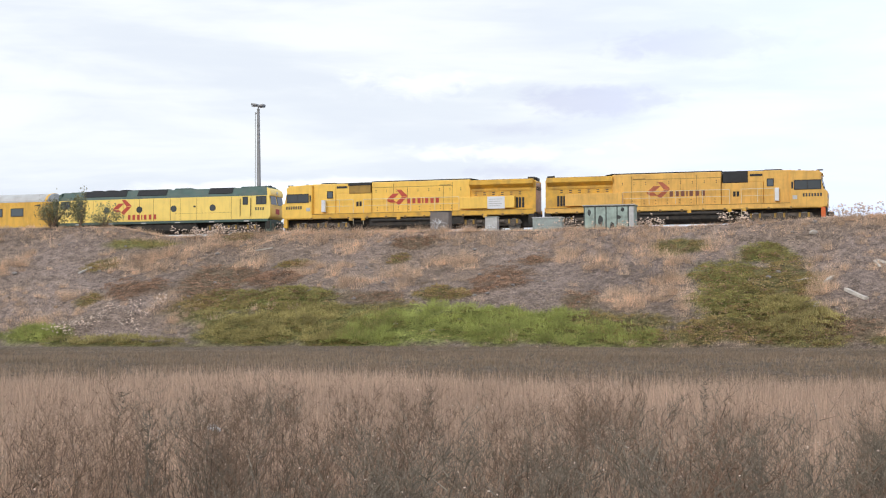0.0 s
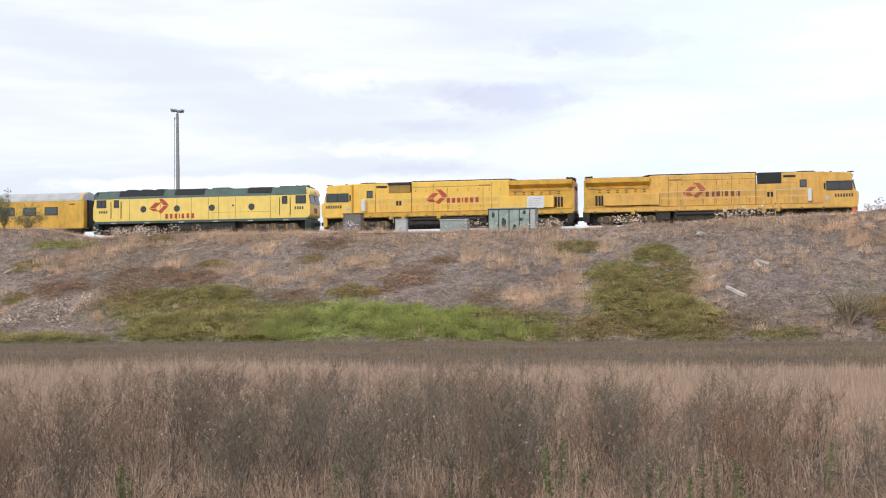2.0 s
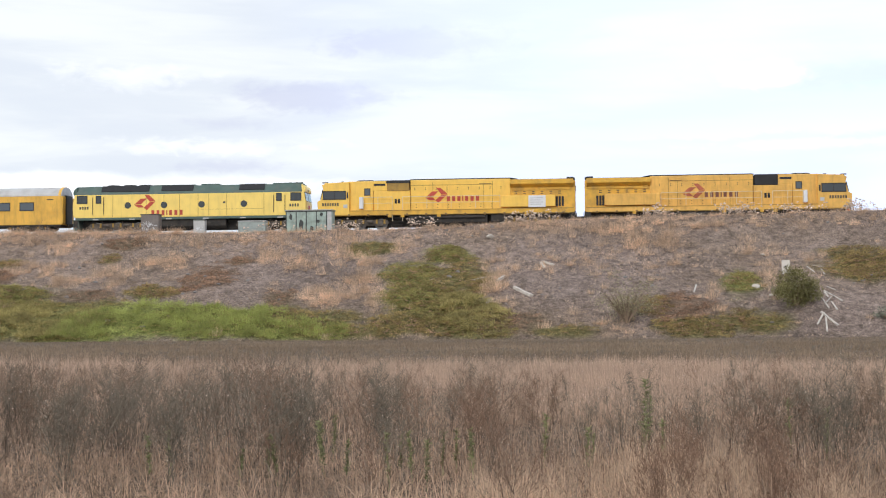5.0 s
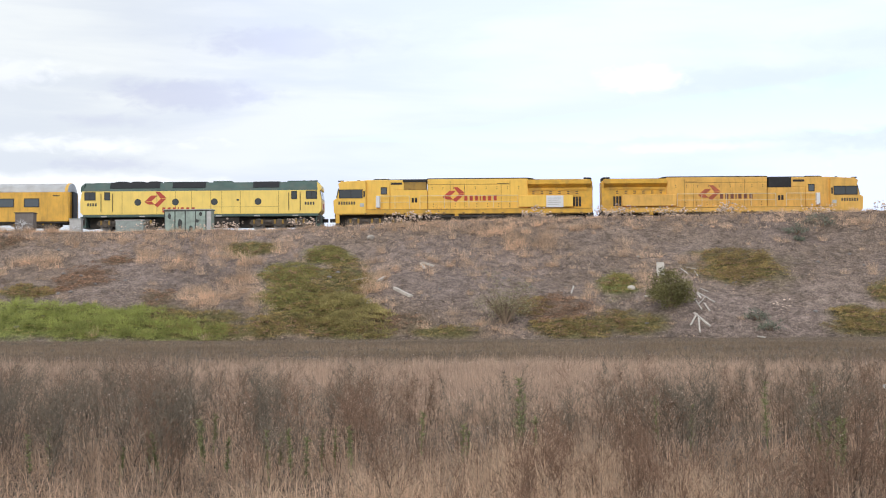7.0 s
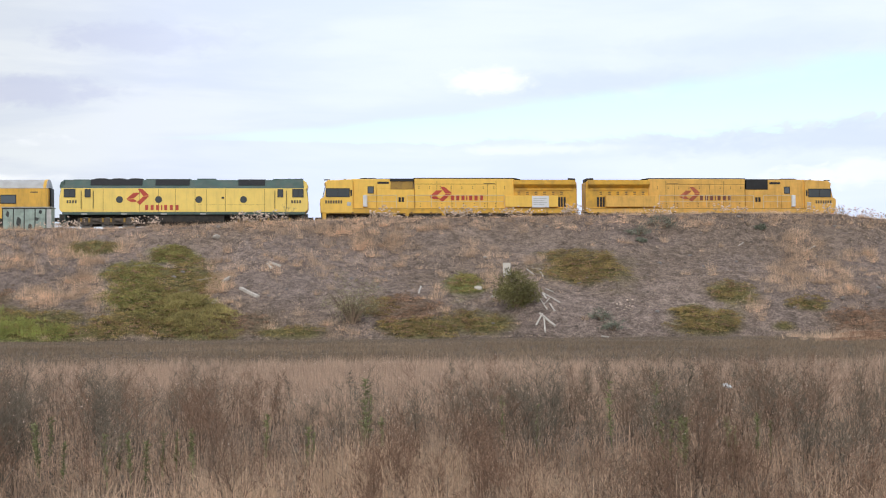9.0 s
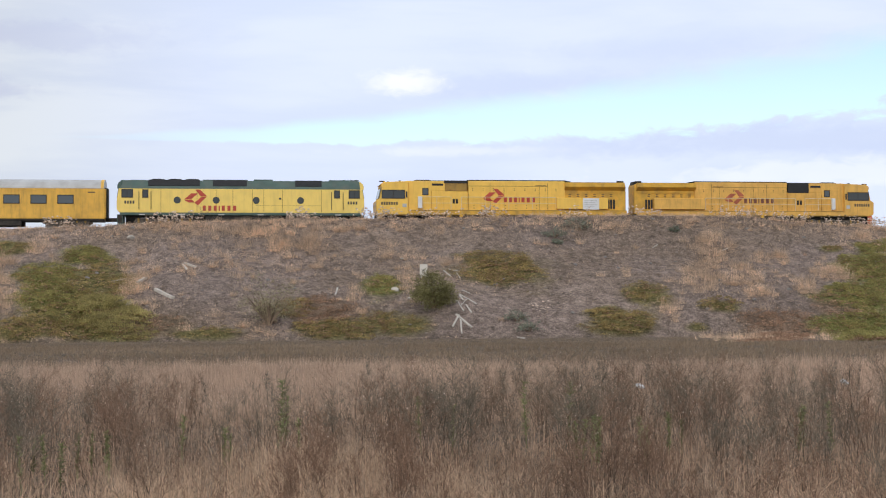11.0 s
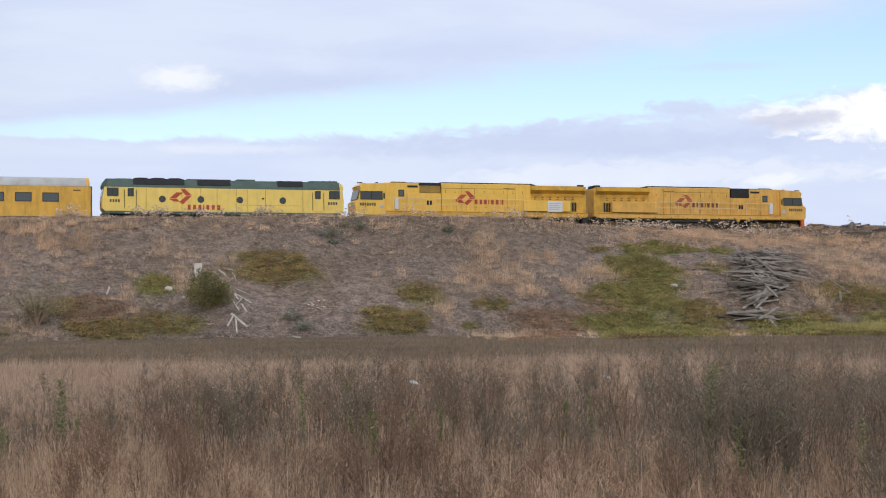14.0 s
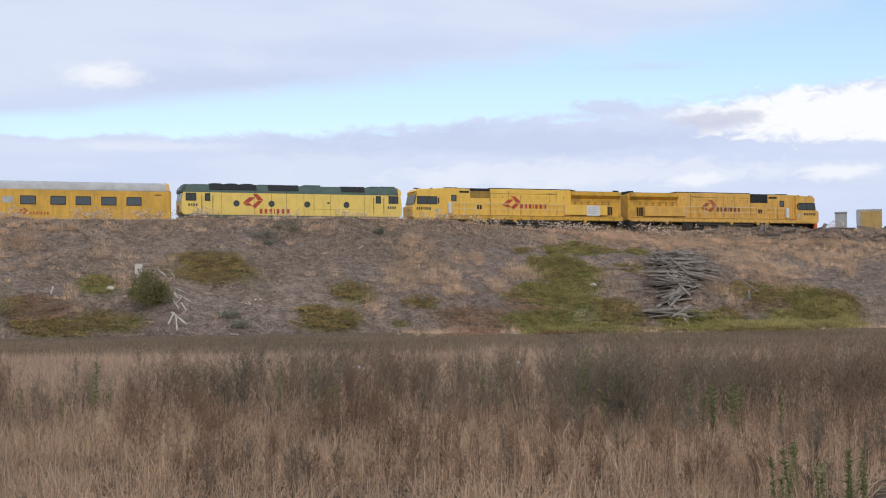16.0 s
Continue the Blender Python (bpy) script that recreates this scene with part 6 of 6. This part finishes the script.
def timber():
    r = random.Random(12)
    # heap of old sleepers that slid down the bank
    for cx, cy, n, sx, sy, up, slant in ((60.2, 109.0, 22, 2.2, 0.9, 0.25, 6), (59.2, 107.4, 36, 2.0, 0.9, 0.4, -2), (58.1, 105.6, 44, 1.7, 1.0, 0.5, -10), (57.4, 103.8, 42, 1.5, 1.0, 0.6, -16), (56.6, 102.4, 28, 1.4, 0.8, 0.5, -20), (55.2, 100.8, 18, 1.0, 0.9, 0.35, 10), (54.1, 98.5, 24, 1.4, 0.5, 0.35, -8)):
        for k in range(n):
            x, y = cx + r.gauss(0, sx * 0.55), cy + r.gauss(0, sy * 0.55)
            turn = r.gauss(slant, 14) if r.random() < 0.86 else r.uniform(30, 110)
            w = r.uniform(0.11, 0.24)
            a, b = lay(x, y, r.uniform(1.8, 3.9), turn, 0.16 + r.uniform(0, up), r.gauss(0, 0.12))
            plank("sleeper", r.choice((WOOD, WOOD, WOOD_LIGHT, WOOD_LIGHT, WOOD_DARK)), a, b, w, w * r.uniform(0.5, 0.75), "weathered grey timber sleeper in a tumbled heap", group="heap of sleepers")
    for x, y, l, turn in ((52.8, 102.3, 2.6, 3), (53.4, 106.0, 2.6, -6), (61.2, 105.2, 1.8, -45), (63.7, 102.3, 2.2, 105), (62.9, 101.0, 1.4, 60), (66.0, 107.6, 1.8, -10), (64.5, 110.4, 2.6, -4), (50.8, 109.2, 1.5, -45)):
        a, b = lay(x, y, l, turn, 0.12)
        plank("sleeper", WOOD, a, b, 0.2, 0.13, "weathered grey timber sleeper lying on the bank", group="heap of sleepers")
    # bleached sticks by the bush: both ends and the width
    for x0, y0, x1, y1, w in ((15.26, 103.25, 15.72, 102.55, 0.07), (14.94, 102.45, 15.87, 100.70, 0.11), (14.93, 102.15, 15.38, 99.65, 0.11), (14.59, 101.20, 14.88, 99.75, 0.08), (14.28, 99.40, 15.17, 98.10, 0.15), (13.87, 98.20, 14.47, 99.35, 0.12), (14.52, 98.95, 14.38, 97.50, 0.11), (14.48, 107.30, 14.86, 106.15, 0.08), (14.94, 107.60, 15.58, 107.60, 0.08), (15.46, 107.35, 15.55, 106.25, 0.08), (14.75, 100.40, 15.26, 101.15, 0.06)):
        plank("stick", WOOD_PALE, (x0, y0, on_ground(x0, y0, 0.08)), (x1, y1, on_ground(x1, y1, 0.10)), w, w * 0.7, "bleached stick on the bank beside the bush", "stick", "bleached sticks")
    for x0, y0, x1, y1, w in ((-6.50, 104.55, -5.21, 102.95, 0.28), (-4.67, 108.90, -3.81, 108.45, 0.20), (-4.78, 108.65, -4.45, 107.80, 0.16), (-7.79, 105.70, -7.37, 106.60, 0.24), (-8.28, 102.15, -8.08, 102.55, 0.20), (36.63, 110.45, 38.06, 111.60, 0.09), (31.80, 111.60, 32.37, 112.15, 0.07), (6.12, 102.55, 6.38, 104.00, 0.10), (18.05, 96.55, 18.02, 94.00, 0.10), (-64.66, 109.05, -64.32, 110.45, 0.18), (-51.88, 113.85, -50.37, 114.05, 0.14), (-9.80, 106.80, -8.74, 107.25, 0.10)):
        plank("log", WOOD_PALE, (x0, y0, on_ground(x0, y0, 0.08)), (x1, y1, on_ground(x1, y1, 0.08)), w, w * 0.7, "bleached length of timber lying on the bank", "timber", "bleached logs")
    # broken timber half sunk in the spoil along the brow
    for k in range(40):
        x, y = 68 + 31 * r.random(), 119.2 + r.uniform(-1.2, 0.3)
        a, b = lay(x, y, r.uniform(1.2, 3.2), r.gauss(-4, 14), 0.06 + r.uniform(0, 0.14))
        plank("sleeper", r.choice((WOOD, WOOD_DARK, WOOD_DARK)), a, b, 0.24, 0.16, "weathered grey timber dumped along the brow of the bank", group="timber on the brow")
    for x, y, h, lean in ((75.2, 119.0, 0.85, 0.35), (76.0, 119.2, 0.6, -0.5), (82.3, 119.1, 0.9, 0.6), (91.5, 119.0, 0.7, -0.4)):
        z = on_ground(x, y) - 0.15
        plank("stump", WOOD, (x, y, z), (x + lean, y, z + h), 0.34, 0.26, "broken grey timber stump leaning on the spoil", "stump", "stumps on the brow")


def stone(x, y, s, mat, label, category="rock", group="", flat=0.6):
    r = random.Random(int(x * 731 + y * 37))
    bm = bmesh.new()
    bmesh.ops.create_icosphere(bm, subdivisions=2, radius=1)
    k = [Vector((r.gauss(0, 1), r.gauss(0, 1), r.gauss(0, 1))).normalized() for _ in range(7)]
    for v in bm.verts:
        d = min([1.0] + [0.72 / max(0.05, v.co.dot(q)) for q in k])
        v.co *= d * r.uniform(0.95, 1.05)
        v.co.z *= flat
    ob = part(category if category != "rock" else "rock", bm, mat, None)
    ob.matrix_basis = Matrix.Translation((x, y, on_ground(x, y, s * 0.2))) @ Matrix.Rotation(r.uniform(0, 6.28), 4, "Z") @ Matrix.Diagonal((s, s * r.uniform(0.6, 0.9), s, 1))
    return tagged(ob, label, category, group)


def stones():
    r = random.Random(3)
    stone(-9.0, 114.7, 0.42, CONCRETE, "large pale rock near the brow of the bank", group="rocks")
    for x, y, s in ((-8.25, 102.0, 0.24), (49.8, 103.9, 0.34), (10.5, 103.9, 0.36), (11.4, 102.2, 0.25)):
        stone(x, y, s, CONCRETE, "pale lump of rubble on the bank", group="pale rubble")
    for _ in range(150):
        x, y = r.uniform(-85, 90), TOE + 1 + 19 * r.random() ** 0.8
        stone(x, y, r.uniform(0.08, 0.24), ROCK if r.random() < 0.96 else CONCRETE, "grey stone lying on the bank", group="stones on the bank")


def rubble():
    """Countless clods and pebbles over the bare soil."""
    rs = np.random.RandomState(8)
    c = bank_points(14500, rs, s0=0.02)
    bare = 1 - np.maximum.reduce([w for _, w in patch_weights(c[:, 0], c[:, 2], c[:, 1])])
    c = c[bare > 0.5]
    n = len(c)
    s = 0.03 + 0.15 * rs.uniform(0, 1, n) ** 5
    ring = [(math.cos(q), math.sin(q)) for q in (0, 1.57, 3.14, 4.71)]
    shape = np.array([(a, b, -0.3) for a, b in ring] + [(a * 0.6, b * 0.6, 0.45) for a, b in ring], float)
    v = shape[None] * s[:, None, None] * rs.uniform(0.55, 1.35, (n, 8, 1))
    a = rs.uniform(0, 6.283, n)
    ca, sa = np.cos(a)[:, None], np.sin(a)[:, None]
    v = np.stack([v[..., 0] * ca - v[..., 1] * sa, v[..., 0] * sa + v[..., 1] * ca, v[..., 2]], -1) + c[:, None]
    k = np.arange(n)[:, None] * 8
    f = np.concatenate([k + np.array([[i, (i + 1) % 4, (i + 1) % 4 + 4, i + 4]]) for i in range(4)] + [k + np.array([[4, 5, 6, 7]])])
    sheet("rubble", v.reshape(-1, 3), [f], material("soil_clods", (0.25, 0.20, 0.172), 0.95, var=0.25, scale=1.0, bump=0, island=0.45, spec=0.1), "clods and pebbles scattered over the bank", "rubble")


def marker_post():
    x, y = 12.86, 106.3
    z = on_ground(x, y)
    th = thing("marker_post", "short pale concrete marker post on the bank", "marker post", at=(x, y, z))
    part("slab", box(-0.28, 0.28, -0.06, 0.06, -0.2, 0.95, 0.02), PALE_POST, th)
    part("hole", drum(0.0, -0.065, 0.5, 0.06, 0.02, "y", 12), INK, th, "dark bolt hole")


def scraps():
    """Pale litter caught in the field grass."""
    for x, y, z in ((-10.8, 25.0, 0.42), (6.3, 23.0, 0.52), (10.2, 24.0, 0.50)):
        r = random.Random(int(x * 7))
        bm = bmesh.new()
        bmesh.ops.create_icosphere(bm, subdivisions=2, radius=0.07)
        for v in bm.verts:
            v.co = Vector((v.co.x * 1.3, v.co.y, v.co.z * 0.55)) * r.uniform(0.75, 1.2)
        ob = part("litter", bm, WHITE, None)
        ob.matrix_basis = pose(x, y, float(height(x, y)) + z, 10, 15, 30)
        tagged(ob, "crumpled pale scrap caught in dry grass", "litter", "pale scraps")


# ---- shrubs ----
def leaf_cloud(n, rad, rs, size, centre=(0, 0, 0), clumps=26, low=0.0):
    """Leaves in clumps inside an uneven crown: verts and faces."""
    q = rs.normal(size=(clumps, 3))
    q = q / np.linalg.norm(q, axis=1)[:, None] * rs.uniform(0.35, 1.0, (clumps, 1)) * np.array(rad)
    q[:, 2] = np.abs(q[:, 2]) * (1 - low) + low * q[:, 2]
    c = q[rs.randint(0, clumps, n)] + rs.normal(0, 0.16, (n, 3)) * np.array(rad)
    c += np.array(centre)
    a, b = rs.normal(size=(n, 3)), rs.normal(size=(n, 3))
    a /= np.linalg.norm(a, axis=1)[:, None]
    b = np.cross(a, b)
    b /= np.linalg.norm(b, axis=1)[:, None]
    l = size * rs.uniform(0.6, 1.4, (n, 1))
    v = np.stack([c - a * l, c + b * l * 0.35, c + a * l, c - b * l * 0.35], 1).reshape(-1, 3)
    return v, [np.arange(n)[:, None] * 4 + np.array([[0, 1, 2, 3]])]


def shrub(name, label, x, y, rad, n, mat, size, rs, twig_mat, lift=0.0, twigs=14):
    z = on_ground(x, y)
    th = thing(name, label, "shrub", at=(x, y, z))
    v, f = leaf_cloud(n, rad, rs, size, (0, 0, rad[2] * 0.62 + lift), low=0.8)
    crown = sheet("crown", v, f, mat, "", "")
    crown.parent = th
    crown.pop("kind", None)
    crown.pop("category", None)
    bm = bmesh.new()
    r = random.Random(int(abs(x) * 10))
    for _ in range(twigs):
        a = r.uniform(0, 6.283)
        e = Vector((math.cos(a) * rad[0] * r.uniform(0.2, 0.8), math.sin(a) * rad[1] * r.uniform(0.2, 0.8), lift + rad[2] * r.uniform(0.5, 1.05)))
        m = e * 0.5 + Vector((0, 0, 0.1))
        rod((0, 0, -0.1), m, 0.035, 5, bm, 0.022)
        rod(m, e, 0.022, 5, bm, 0.006)
    part("branchwork", bm, twig_mat, th)
    return th


def shrubs():
    rs = np.random.RandomState(23)
    dark = material("dark_olive_leaf", (0.195, 0.178, 0.068), 0.75, var=0.25, scale=2.0, bump=0, island=0.45)
    straggle = material("olive_grey_leaf", (0.33, 0.29, 0.17), 0.8, var=0.25, scale=2.0, bump=0, island=0.4)
    pale = material("grey_green_leaf", (0.20, 0.20, 0.11), 0.75, var=0.25, scale=2.0, bump=0, island=0.4)
    shrub("bush", "dense dark olive bush on the bank", 12.75, 100.3, (1.85, 1.2, 1.55), 8000, dark, 0.075, rs, STALK)
    shrub("bush", "thin grey-green twiggy bush at the foot of the bank", 1.4, 99.2, (2.5, 1.3, 2.0), 2900, straggle, 0.062, rs, STALK_PALE, 0.3, 90)
    # tall sparse bushes that stand before the train
    shrub("tall_bush", "sparse grey-green bush on the brow beside the track", -72.6, 117.6, (2.3, 1.0, 1.75), 2500, pale, 0.085, rs, STALK, 0.2, 26)
    shrub("tall_bush", "sparse grey-green bush with one tall shoot", -69.9, 117.6, (1.0, 0.6, 2.1), 1500, pale, 0.095, rs, STALK, 0.3, 16)
    shrub("tall_bush", "sparse grey-green bush on the brow beside the track", -67.6, 117.8, (1.8, 0.9, 1.1), 1000, pale, 0.09, rs, STALK, 0.2, 18)
    for x, y, s in ((-8.0, 118.2, 1.15), (-3.4, 118.0, 1.75), (42.5, 118.0, 1.1), (16.0, 118.0, 0.9), (-52.0, 118.3, 1.0), (-47.5, 118.2, 1.25), (-44.0, 118.4, 0.9)):
        th = thing("bare_shrub", "leafless grey shrub on the brow of the bank", "shrub", "bare shrubs on the brow", at=(x, y, on_ground(x, y)))
        b, t, w = dead_weed(rs, 4, s, 0.34, 0.7)
        v, f = spikes(b, t, w * 3.2, rs)
        twigs = sheet("branchwork", v, f, STALK_PALE, "", "")
        twigs.parent = th
        twigs.pop("kind", None)
    for x, y, s in ((26.7, 115.2, 1.1), (24.4, 113.9, 0.8), (18.5, 98.8, 0.8), (19.0, 97.7, 0.7), (34.5, 114.5, 0.4), (24.4, 112.8, 0.35)):
        shrub("succulent", "blue-green succulent plant on the bank", x, y, (s * 1.3, s * 0.9, s * 0.7), 420, BLUE_LEAF, 0.085, rs, STALK, 0, 5)
    shrub("red_leaved_bush", "small pinkish bush beside the site cabin", 97.8, 140.0, (1.3, 1.0, 1.9), 700, material("pinkish_leaf", (0.46, 0.28, 0.21), 0.8, var=0.2, bump=0, island=0.4), 0.09, rs, STALK, 0.5, 16)
    shrub("dry_bush", "dry tan bush in front of the site cabin", 103.7, 146.0, (1.6, 1.0, 1.5), 1500, material("tan_leaf", (0.36, 0.26, 0.18), 0.85, var=0.2, bump=0, island=0.4), 0.08, rs, STALK, 0.3, 20)


def flower_weeds():
    """Dry weeds with pale heads along the brow: bare forked stalks and many small heads."""
    rs = np.random.RandomState(31)
    kinds = [dead_weed(rs, 2, 0.8, 0.2, 0.3) for _ in range(6)]
    x = np.concatenate([rs.normal(m, s, k) for m, s, k in ((-57, 2.0, 46), (-27, 1.2, 10), (-21, 0.6, 12), (-15.1, 0.8, 14), (-6.5, 1.3, 26), (4, 1.0, 20), (10.5, 1.4, 36), (15.2, 1.0, 16), (19.8, 1.0, 24), (27.3, 0.6, 10), (33.4, 0.7, 12), (41.5, 1.3, 30), (46.1, 0.7, 14), (53.8, 2.5, 60), (64.5, 2.3, 36), (75, 6, 14))])
    y = BROW + rs.uniform(-0.6, 3.2, len(x))
    c = np.stack([x, y, height(x, y)], 1)
    up = lambda z: TOE + (BROW - TOE) * z / 8.6
    low = np.concatenate([np.stack([rs.normal(a, b, n), up(rs.normal(z, 0.3, n))], 1) for a, b, z, n in ((-55.3, 1.3, 2.3, 16), (-58.9, 0.9, 0.6, 14), (-56.5, 1.0, 1.3, 8))])
    low2 = np.stack([rs.normal(20.5, 0.5, 3), rs.uniform(99, 100.5, 3)], 1)
    low = np.concatenate([low, low2])
    c = np.concatenate([c, np.column_stack([low, height(low[:, 0], low[:, 1])])])
    scale = rs.uniform(0.65, 1.30, len(c))
    scatter_weeds("dry_flower_stalks", c, scale, kinds, STALK, "dry forked flower stalks along the brow", rs, 2.0)
    per = 9
    p = np.repeat(c, per, 0) + np.column_stack([rs.normal(0, 0.22, len(c) * per), rs.normal(0, 0.22, len(c) * per), np.repeat(scale, per) * rs.uniform(0.35, 0.85, len(c) * per)])
    m = len(p)
    shape = np.array(((1, 0, 0), (0, 1, 0), (-1, 0, 0), (0, -1, 0), (0, 0, 0.7), (0, 0, -0.5)), float)
    v = shape[None] * (rs.uniform(0.03, 0.115, m))[:, None, None] + p[:, None]
    k = np.arange(m)[:, None] * 6
    f = np.concatenate([k + np.array([[i, (i + 1) % 4, 4]]) for i in range(4)] + [k + np.array([[(i + 1) % 4, i, 5]]) for i in range(4)])
    sheet("dry_flower_heads", v.reshape(-1, 3), [f], FLOWER, "pale dry flower heads along the brow", "flowers")


mint_cabinet()
small_boxes()
street_lamp()
containers()
timber()
stones()
rubble()
marker_post()
scraps()
shrubs()
flower_weeds()


# ---- what moves ----
def rolled(t):
    """Metres that the train has rolled at t seconds."""
    return float(np.interp(t, [r[0] for r in ROLLED], [r[1] for r in ROLLED]))


def on_track(s):
    """The pose of a vehicle whose middle stands s metres along the track."""
    a = radians(TRACK_TURN)
    return pose(s * math.cos(a), TRACK_Y + s * math.sin(a), RAIL, 0, 0, TRACK_TURN)


def motions():
    for ob, x in TRAIN:
        walk(ob, [(t, on_track(x + s)) for t, s in ROLLED])
    steps = [k / 10 for k in range(161)]
    for wheel, x, r in SPINNING:
        walk(wheel, [(t, pose(x, 0, r, 0, math.degrees(rolled(t) / r), 0)) for t in steps])


motions()
